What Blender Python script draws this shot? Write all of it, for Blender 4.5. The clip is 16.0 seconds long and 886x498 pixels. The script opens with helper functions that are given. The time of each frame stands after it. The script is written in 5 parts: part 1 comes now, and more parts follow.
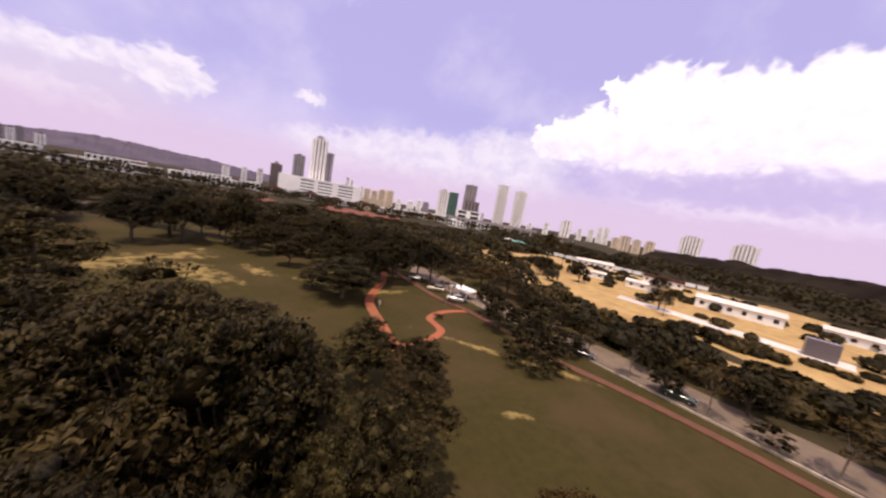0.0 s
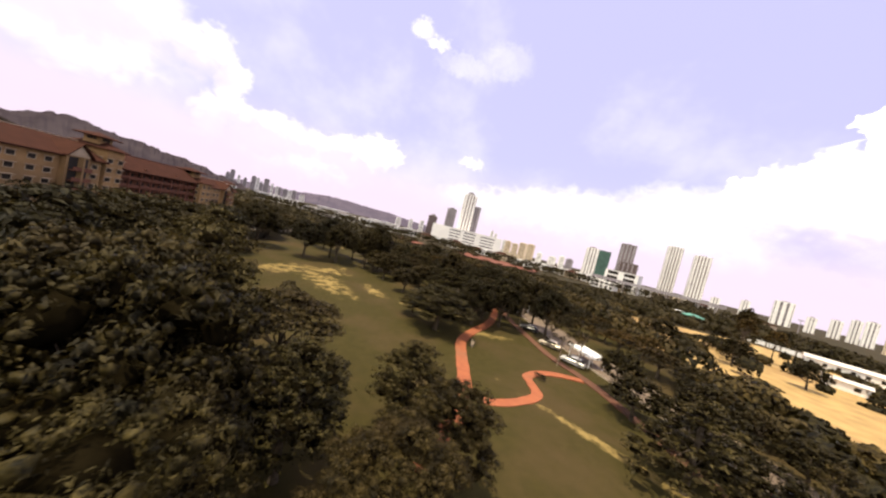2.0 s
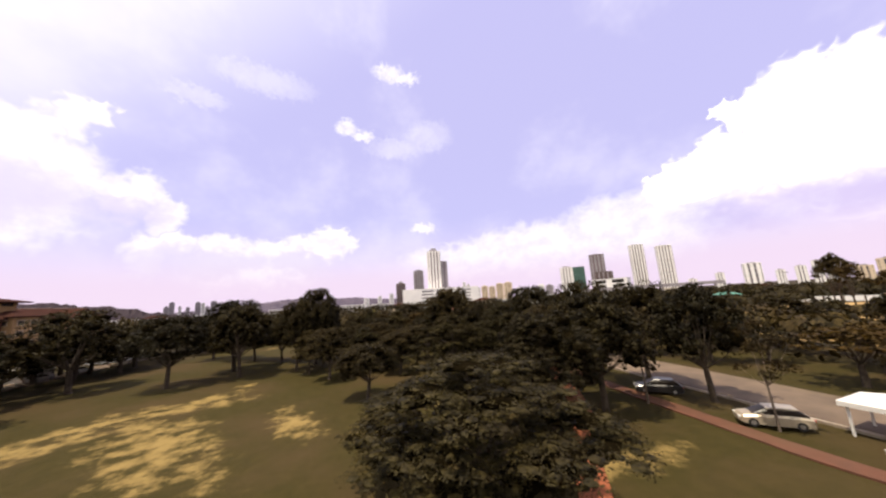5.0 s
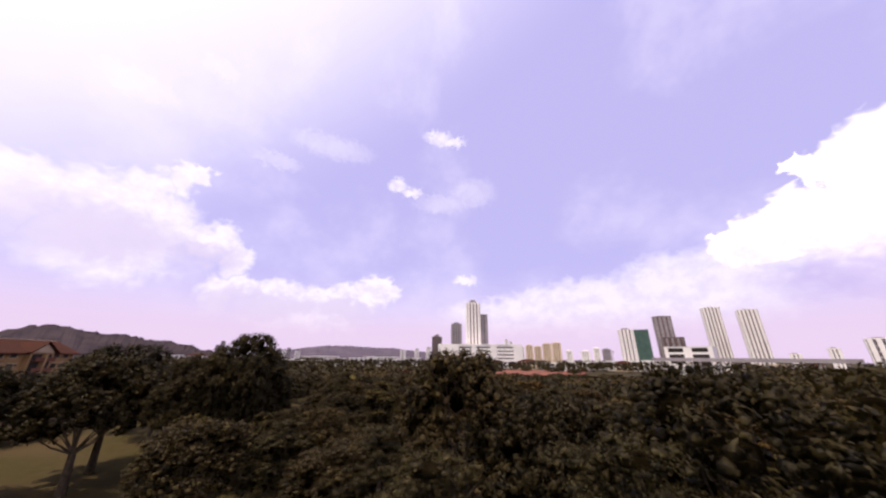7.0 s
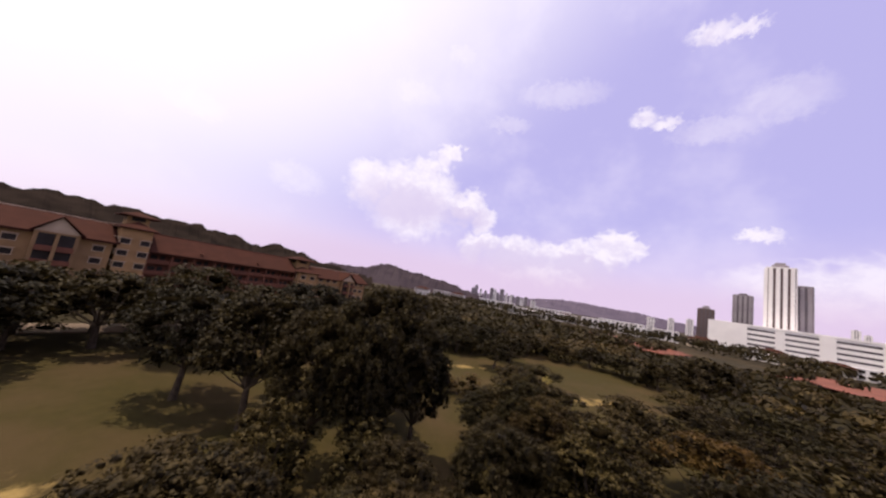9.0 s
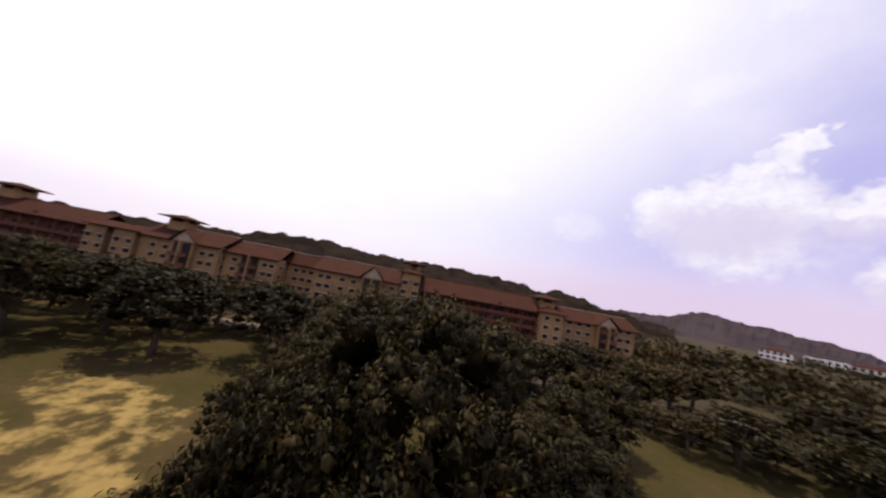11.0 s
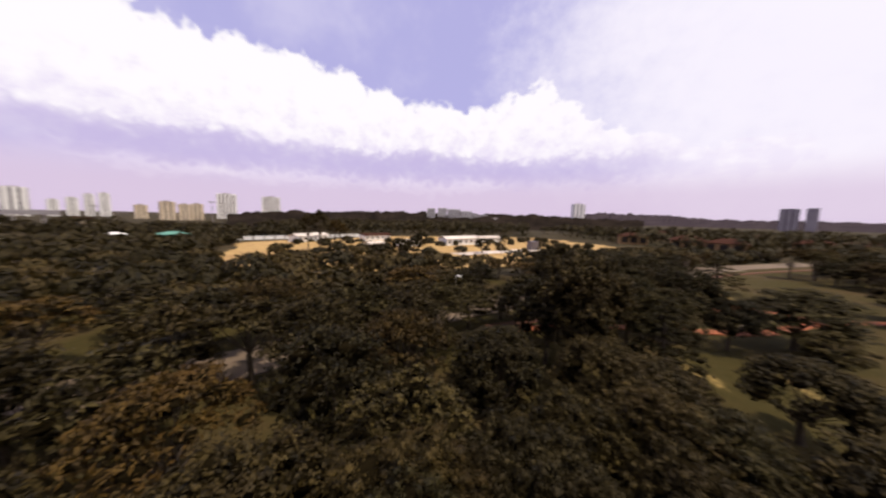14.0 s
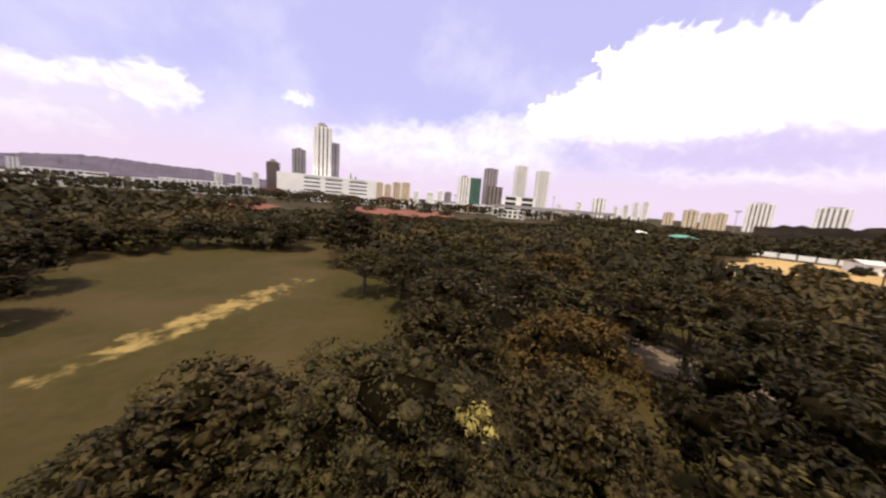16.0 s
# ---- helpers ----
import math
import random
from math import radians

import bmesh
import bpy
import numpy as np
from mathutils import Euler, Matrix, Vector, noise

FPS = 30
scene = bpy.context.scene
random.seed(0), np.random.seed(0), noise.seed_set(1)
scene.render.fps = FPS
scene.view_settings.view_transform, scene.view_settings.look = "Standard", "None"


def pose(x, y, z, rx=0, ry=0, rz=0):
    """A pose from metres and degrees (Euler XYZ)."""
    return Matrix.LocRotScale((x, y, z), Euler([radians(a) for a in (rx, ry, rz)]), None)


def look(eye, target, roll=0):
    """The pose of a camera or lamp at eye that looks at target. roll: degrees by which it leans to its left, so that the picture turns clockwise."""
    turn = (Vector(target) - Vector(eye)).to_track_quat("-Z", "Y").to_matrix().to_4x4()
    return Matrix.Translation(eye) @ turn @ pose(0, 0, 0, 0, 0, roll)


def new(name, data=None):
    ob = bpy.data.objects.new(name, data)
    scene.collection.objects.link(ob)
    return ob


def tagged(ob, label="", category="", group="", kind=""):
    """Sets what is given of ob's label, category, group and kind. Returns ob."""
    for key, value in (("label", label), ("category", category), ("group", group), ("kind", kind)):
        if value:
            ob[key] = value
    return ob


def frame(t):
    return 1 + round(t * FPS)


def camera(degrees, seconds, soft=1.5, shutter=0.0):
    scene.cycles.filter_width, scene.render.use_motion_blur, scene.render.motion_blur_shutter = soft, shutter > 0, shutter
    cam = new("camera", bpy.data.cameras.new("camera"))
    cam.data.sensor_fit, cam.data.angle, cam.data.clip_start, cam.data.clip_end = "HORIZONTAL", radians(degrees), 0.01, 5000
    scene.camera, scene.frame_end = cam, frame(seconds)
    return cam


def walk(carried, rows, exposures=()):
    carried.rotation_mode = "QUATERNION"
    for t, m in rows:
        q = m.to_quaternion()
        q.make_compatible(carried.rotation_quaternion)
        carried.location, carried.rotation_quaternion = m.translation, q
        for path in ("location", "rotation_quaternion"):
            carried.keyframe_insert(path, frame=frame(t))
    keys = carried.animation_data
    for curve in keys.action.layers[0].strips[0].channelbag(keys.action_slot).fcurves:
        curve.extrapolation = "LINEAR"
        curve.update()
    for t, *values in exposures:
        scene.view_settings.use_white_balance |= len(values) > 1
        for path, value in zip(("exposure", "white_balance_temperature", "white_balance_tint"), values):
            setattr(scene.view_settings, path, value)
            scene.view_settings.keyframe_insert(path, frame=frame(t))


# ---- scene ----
cam = camera(112.0, 16.0, soft=2.3, shutter=0.15)
# seconds, eye x, y, z, yaw, pitch, roll
ROWS = [
    (0.0, -5.0, 0.0, 21.55, -23.64, -7.43, -10.0),
    (0.5, -2.5, -2.1, 21.3, -6.25, -11.09, -11.86),
    (1.0, -0.0, -2.6, 21.3, 1.46, -12.29, -12.82),
    (1.5, 2.2, 0.5, 20.44, 1.65, -7.31, -14.48),
    (2.0, 3.8, 5.5, 18.29, 3.66, -2.88, -13.98),
    (2.5, 4.3, 12.0, 16.82, 3.81, 0.84, -9.33),
    (3.0, 3.1, 18.3, 15.44, 2.03, 5.23, -5.33),
    (5.5, 1.0, 52.6, 11.5, -1.4, 12.11, 3.92),
    (6.0, 2.2, 59.8, 12.4, 0.52, 15.39, 2.44),
    (6.5, 4.0, 66.6, 12.6, 4.95, 16.5, 0.59),
    (7.0, 4.8, 73.2, 13.2, 5.85, 19.99, -0.58),
    (7.5, 4.6, 79.6, 14.6, 15.97, 19.05, -3.03),
    (8.0, 3.8, 85.4, 15.9, 31.4, 12.35, -8.03),
    (10.5, -11.8, 111.3, 16.6, 75.74, 8.57, -6.61),
    (11.0, -14.2, 114.4, 16.4, 99.47, 7.1, -10.47),
    (11.5, -15.76, 115.96, 16.4, 111.01, 5.59, -14.85),
    (12.0, -17.16, 118.16, 16.6, 116.79, 5.9, -12.86),
    (12.5, -18.92, 120.11, 17.1, 138.6, 9.0, -8.6),
    (13.0, -20.66, 121.2, 17.1, 174.0, 7.62, -10.97),
    (13.5, -21.28, 121.11, 17.3, 215.24, -1.4, -9.33),
    (14.0, -21.5, 120.67, 17.2, 253.93, -6.1, -1.26),
    (14.5, -21.43, 119.78, 16.5, 284.77, -6.27, 0.17),
    (15.0, -20.76, 118.3, 15.9, 305.19, -7.3, -1.07),
    (15.5, -18.83, 118.04, 14.98, 321.01, -8.18, -5.71),
    (16.0, -18.02, 118.31, 14.69, 336.23, -9.32, -4.73),
]
walk(cam, [(t, pose(x, y, z, 90 + pitch, roll, yaw)) for t, x, y, z, yaw, pitch, roll in ROWS],
     exposures=[(0.0, -0.05, 6600, 22), (1.0, 0.2, 6800, 12), (2.0, 0.44, 6900, 5), (3.0, 0.42, 7000, 4), (5.5, 0.22, 6650, 12), (7.0, 0.1, 6500, 20), (8.0, -0.02, 6500, 22), (10.5, 0.0, 6500, 13),
                (12.0, -0.08, 6500, 12), (13.5, -0.2, 6500, 13), (14.3, -0.05, 6500, 13), (15.0, 0.1, 6500, 13), (16.0, 0.22, 6650, 9)])

# ---------------------------------------------------------------- light
SUN_AZ, SUN_EL = -128.0, 73.0
sun_dir = Vector((math.sin(radians(SUN_AZ)) * math.cos(radians(SUN_EL)), math.cos(radians(SUN_AZ)) * math.cos(radians(SUN_EL)), math.sin(radians(SUN_EL))))
sun = new("sun", bpy.data.lights.new("sun", "SUN"))
sun.data.energy, sun.data.angle, sun.data.color = 4.6, radians(0.6), (1.0, 0.88, 0.7)
sun.matrix_world = look(sun_dir * 500, (0, 0, 0))


class Nodes:
    """Small helper round a node tree."""

    def __init__(self, tree):
        self.t = tree
        tree.nodes.clear()

    def add(self, kind, **settings):
        n = self.t.nodes.new(kind)
        for key, value in settings.items():
            if key in n.inputs:
                n.inputs[key].default_value = value
        return n

    def put(self, src, node, name):
        s = node.inputs[name]
        if isinstance(src, (int, float, tuple, list)):
            s.default_value = src
        else:
            self.t.links.new(src, s)

    def math(self, op, a, b=0.0, c=0.0, clamp=False):
        n = self.t.nodes.new("ShaderNodeMath")
        n.operation, n.use_clamp = op, clamp
        for i, v in enumerate((a, b, c)):
            self.put(v, n, i)
        return n.outputs[0]

    def mix(self, fac, a, b, blend="MIX"):
        n = self.t.nodes.new("ShaderNodeMix")
        n.data_type, n.blend_type, n.clamp_factor = "RGBA", blend, True
        self.put(fac, n, 0)
        for i, v in ((6, a), (7, b)):
            self.put((*v, 1) if isinstance(v, tuple) and len(v) == 3 else v, n, i)
        return n.outputs[2]

    def noise(self, vec, scale, detail=3.0, rough=0.55, dim="3D"):
        n = self.t.nodes.new("ShaderNodeTexNoise")
        n.noise_dimensions = dim
        n.inputs["Scale"].default_value, n.inputs["Detail"].default_value, n.inputs["Roughness"].default_value = scale, detail, rough
        if vec is not None:
            self.t.links.new(vec, n.inputs["Vector"])
        return n.outputs["Fac"]

    def span(self, v, a, b, c=0.0, d=1.0, kind="SMOOTHSTEP"):
        n = self.t.nodes.new("ShaderNodeMapRange")
        n.interpolation_type = kind
        for i, x in enumerate((v, a, b, c, d)):
            self.put(x, n, i)
        return n.outputs[0]


def make_world():
    w = bpy.data.worlds.new("sky")
    scene.world = w
    w.use_nodes = True
    n = Nodes(w.node_tree)
    sky = n.t.nodes.new("ShaderNodeTexSky")
    sky.sky_type, sky.sun_disc = "NISHITA", False
    sky.sun_elevation, sky.sun_rotation = radians(SUN_EL), radians(SUN_AZ)
    sky.air_density, sky.dust_density, sky.ozone_density = 1.0, 2.0, 1.5
    place = n.t.nodes.new("ShaderNodeTexCoord").outputs["Generated"]
    xyz = n.t.nodes.new("ShaderNodeSeparateXYZ")
    n.put(place, xyz, 0)
    x, y, z = xyz.outputs
    az = n.math("MULTIPLY", n.math("ARCTAN2", x, y), 57.2958)
    el = n.math("MULTIPLY", n.math("ARCSINE", z), 57.2958)
    flat = n.t.nodes.new("ShaderNodeCombineXYZ")
    n.put(az, flat, 0)
    n.put(n.math("MULTIPLY", el, 1.25), flat, 1)
    flat = flat.outputs[0]
    big = n.noise(flat, 0.085, 6.0, 0.58, "2D")
    fine = n.noise(flat, 0.32, 5.0, 0.6, "2D")
    wool = n.noise(flat, 0.95, 4.0, 0.6, "2D")
    ragged = n.math("ADD", n.math("MULTIPLY", n.math("SUBTRACT", big, 0.5), 2.0), n.math("MULTIPLY", n.math("SUBTRACT", fine, 0.5), 1.6))

    def bent(source, seed):
        """The bearing or height pushed about by billowing noise, so that cloud rims curl."""
        shift = n.t.nodes.new("ShaderNodeVectorMath")
        n.put(flat, shift, 0)
        shift.inputs[1].default_value = (seed, seed * 0.7, 0.0)
        at = shift.outputs[0]
        roll = n.math("SUBTRACT", n.noise(at, 0.11, 3.0, 0.5, "2D"), 0.5)
        curl = n.math("ABSOLUTE", n.math("SUBTRACT", n.noise(at, 0.34, 2.5, 0.45, "2D"), 0.5))
        return n.math("ADD", source, n.math("ADD", n.math("MULTIPLY", roll, 3.2), n.math("MULTIPLY", n.math("SUBTRACT", curl, 0.07), 5.0)))

    az_bent, el_bent = bent(az, 31.0), bent(el, 77.0)

    calm = (n.math("ADD", az, n.math("MULTIPLY", n.math("SUBTRACT", fine, 0.5), 3.0)), n.math("ADD", el, n.math("MULTIPLY", n.math("SUBTRACT", wool, 0.5), 2.6)))

    def bank(puffs, droop=1.0, over=(az_bent, el_bent)):
        """Union of round heaps (bearing, height, half-width, half-height); droop below 1 lets their undersides trail off."""
        out = None
        for a0, e0, ra, re in puffs:
            da = n.math("DIVIDE", n.math("SUBTRACT", over[0], a0), ra)
            de = n.math("DIVIDE", n.math("SUBTRACT", over[1], e0), re)
            if droop != 1.0:
                de = n.math("MAXIMUM", de, n.math("MULTIPLY", de, droop))
            d = n.math("SUBTRACT", 1.0, n.math("ADD", n.math("MULTIPLY", da, da), n.math("MULTIPLY", de, de)))
            out = d if out is None else n.math("MAXIMUM", out, d)
        return out

    towering = bank([(42, 15.5, 4.5, 4.0), (40.3, 17.3, 2.4, 1.5), (47.5, 16.5, 5, 5.0), (49.2, 22.4, 2.0, 2.0), (54.5, 19.5, 5.4, 7.2), (60.5, 19.4, 5, 6.2), (66, 19, 6, 6.4), (74, 19.4, 7, 6.4), (81, 18.6, 6, 6.8),
                     (87, 17, 6, 7), (95, 15, 8, 6.8), (104, 14, 9, 6.8), (112, 14, 6, 5.8), (118.5, 15, 6, 6.8), (122.5, 17.5, 4, 5.6), (127, 14, 4.5, 6), (132, 11.5, 6, 5), (139, 9.5, 7, 4), (149, 8.5, 9, 2.4), (75, 12, 32, 8), (105, 11, 27, 7)])
    shoulder = bank([(35, 11.5, 12, 4.6), (20, 9.6, 15, 4.0), (6, 8, 12, 2.8)], 0.6)
    fair = bank([(-64.5, 18, 5, 3.2), (-58.5, 19.5, 5, 3.4), (-54.5, 22.3, 3.6, 2.6), (-51, 24.8, 2.2, 1.9), (-49.2, 25.5, 1.6, 1.0), (-52.5, 18.5, 6, 4), (-46.5, 17.3, 4, 2.8), (-44.2, 18, 2.2, 2.0), (-42.5, 15, 2.8, 2.2), (-56, 15, 9, 4),
                 (-43, 9.6, 3.5, 2.4), (-40.2, 10.6, 3, 2.0), (-34.5, 10.3, 5, 2.6), (-29, 10, 4, 2.4), (-24, 10.2, 4, 2.4), (-19.5, 11.8, 3.4, 2.4), (-17, 12.9, 1.8, 1.6), (-16, 11.8, 2, 1.5), (-30, 8.5, 13, 3)], 0.55)
    crisp = bank([(-1.5, 13.9, 3.0, 1.2), (-16, 31.6, 2.4, 1.8), (-13, 30.4, 3, 1.2), (-7.5, 40.2, 3.6, 1.7), (-4, 39.6, 4, 1.1)], 1.0, calm)
    thin = bank([(-7, 28.5, 6, 2.0), (0.5, 30.5, 5, 3.0), (-59.6, 33.8, 5.5, 1.8), (-51.3, 40.7, 3.0, 1.4), (-39.4, 31.4, 4.5, 1.4), (-77, 14.5, 5, 2.6), (-92, 20, 4, 2), (-30, 36, 9, 2.2)], 1.0, calm)
    grey = bank([(-58, 14.8, 10, 3.6), (-47, 14.0, 5, 2.4), (-37, 7.8, 11, 2.4), (-23, 7.8, 8, 2.2)])
    base = bank([(66, 9.4, 19, 2.3), (98, 8.8, 26, 2.0), (124, 8.4, 16, 2.0)])
    back = n.math("DIVIDE", n.math("SUBTRACT", n.math("ABSOLUTE", az), 172.0), 58.0)
    up = n.math("DIVIDE", n.math("SUBTRACT", el, 24.0), 34.0)
    veil = n.span(n.math("ADD", n.math("ADD", n.math("MULTIPLY", back, back), n.math("MULTIPLY", up, up)), n.math("MULTIPLY", ragged, -0.25)), 1.15, 0.1, 0.0, 0.85)
    wisps = n.span(n.noise(flat, 0.03, 5.0, 0.62, "2D"), 0.46, 0.75, 0.0, 0.55)
    heavy = n.span(towering, 0.0, 0.36)
    light = n.math("MAXIMUM", n.math("MULTIPLY", n.span(fair, -0.2, 0.85), 0.92), n.math("MAXIMUM", n.math("MULTIPLY", n.span(crisp, 0.0, 1.1), 0.95), n.math("MAXIMUM", n.math("MULTIPLY", n.span(thin, -0.3, 1.0), 0.34), n.math("MULTIPLY", n.span(shoulder, -0.3, 0.8), 0.75))))
    tinted = n.mix(0.74, n.mix(1.0, sky.outputs[0], (1.0, 0.79, 1.0), "MULTIPLY"), (6.6, 6.4, 10.6))
    # thin veil over the blue, thicker low down and near the sun
    dot = n.t.nodes.new("ShaderNodeVectorMath")
    dot.operation = "DOT_PRODUCT"
    n.put(place, dot, 0)
    dot.inputs[1].default_value = sun_dir
    toward = n.t.nodes.new("ShaderNodeVectorMath")
    toward.operation = "DOT_PRODUCT"
    n.put(place, toward, 0)
    toward.inputs[1].default_value = (math.sin(radians(SUN_AZ)), math.cos(radians(SUN_AZ)), 0.0)
    aureole = n.span(n.math("ADD", dot.outputs["Value"], n.math("MULTIPLY", toward.outputs["Value"], 0.4)), 0.37, 1.05)
    low = n.span(el, 16.0, 1.0)
    col = n.mix(n.math("MULTIPLY", wisps, 0.8), tinted, (8.8, 8.5, 10.4))
    col = n.mix(n.math("MULTIPLY", low, 0.78), col, (9.2, 7.9, 9.6))
    bright = n.mix(n.math("MULTIPLY", n.span(grey, -0.7, 0.9), 0.9), n.mix(n.span(fine, 0.28, 0.66), (8.8, 8.4, 9.8), (10.5, 10.2, 10.7)), (7.7, 7.0, 9.0))
    col = n.mix(light, col, bright)
    col = n.mix(veil, col, (11.2, 10.8, 11.6))
    lit = n.mix(n.span(n.math("ADD", n.math("MULTIPLY", el, 0.05), n.math("MULTIPLY", fine, 1.1)), 0.85, 1.45), (9.6, 8.9, 10.7), (11.6, 11.3, 11.5))
    col = n.mix(heavy, col, lit)
    col = n.mix(n.math("MULTIPLY", n.span(base, -1.6, 1.0), 0.72), col, (5.6, 4.7, 8.2))
    col = n.mix(n.math("MULTIPLY", veil, 0.5), col, (11.2, 10.8, 11.6))
    haze = n.span(el, 9.0, 3.5)
    col = n.mix(n.math("MULTIPLY", haze, 0.75), col, (8.0, 6.5, 8.4))
    col = n.mix(n.math("MULTIPLY", aureole, 0.92), col, (12.0, 11.8, 11.9))
    bg = n.add("ShaderNodeBackground", Strength=0.095)
    n.put(col, bg, "Color")
    out = n.t.nodes.new("ShaderNodeOutputWorld")
    n.t.links.new(bg.outputs[0], out.inputs[0])


make_world()

# ---------------------------------------------------------------- materials


def surface(name, base, other=None, scale=1.0, rough=0.8, metal=0.0, bump=0.0, bump_scale=None, stain=None, spec=0.3, per_object=0.0):
    """A plain material with colour variation at two scales and fine relief; scale is features per metre."""
    m = bpy.data.materials.new(name)
    m.use_nodes = True
    n = Nodes(m.node_tree)
    pos = n.t.nodes.new("ShaderNodeNewGeometry").outputs["Position"]
    other = other or tuple(c * 0.7 for c in base)
    col = n.mix(n.span(n.noise(pos, scale, 5.0), 0.3, 0.7), base, other)
    if stain:
        col = n.mix(n.span(n.noise(pos, scale * 0.13, 4.0), 0.5, 0.72), col, stain)
    if per_object:
        rnd = n.t.nodes.new("ShaderNodeObjectInfo").outputs["Random"]
        col = n.mix(1.0, col, n.mix(rnd, (1 - per_object,) * 3, (1 + per_object,) * 3), "MULTIPLY")
    b = n.add("ShaderNodeBsdfPrincipled", Roughness=rough, Metallic=metal)
    b.inputs["Specular IOR Level"].default_value = spec
    n.put(col, b, "Base Color")
    if bump:
        bp = n.add("ShaderNodeBump", Strength=bump, Distance=0.05)
        n.put(n.noise(pos, bump_scale or scale * 6, 4.0), bp, "Height")
        n.t.links.new(bp.outputs[0], b.inputs["Normal"])
    out = n.t.nodes.new("ShaderNodeOutputMaterial")
    n.t.links.new(b.outputs[0], out.inputs[0])
    return m


def leaf_material(name, dark, light, dry):
    m = bpy.data.materials.new(name)
    m.use_nodes = True
    n = Nodes(m.node_tree)
    geo = n.t.nodes.new("ShaderNodeNewGeometry")
    rnd = n.t.nodes.new("ShaderNodeObjectInfo").outputs["Random"]
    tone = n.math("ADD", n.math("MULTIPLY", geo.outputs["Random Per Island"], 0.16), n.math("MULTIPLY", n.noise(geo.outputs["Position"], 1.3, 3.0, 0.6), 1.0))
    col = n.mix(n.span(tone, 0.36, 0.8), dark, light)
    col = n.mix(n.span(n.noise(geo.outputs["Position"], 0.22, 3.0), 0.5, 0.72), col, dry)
    col = n.mix(1.0, col, n.mix(rnd, (0.62, 0.65, 0.64), (1.38, 1.3, 1.12)), "MULTIPLY")
    b = n.add("ShaderNodeBsdfPrincipled", Roughness=0.6)
    b.inputs["Specular IOR Level"].default_value = 0.15
    n.put(col, b, "Base Color")
    bp = n.add("ShaderNodeBump", Strength=0.6, Distance=0.08)
    n.put(n.noise(geo.outputs["Position"], 7.0, 3.0, 0.65), bp, "Height")
    n.t.links.new(bp.outputs[0], b.inputs["Normal"])
    tr = n.add("ShaderNodeBsdfTranslucent")
    n.put(col, tr, "Color")
    mx = n.add("ShaderNodeMixShader", Fac=0.24)
    n.t.links.new(b.outputs[0], mx.inputs[1])
    n.t.links.new(tr.outputs[0], mx.inputs[2])
    out = n.t.nodes.new("ShaderNodeOutputMaterial")
    n.t.links.new(mx.outputs[0], out.inputs[0])
    return m


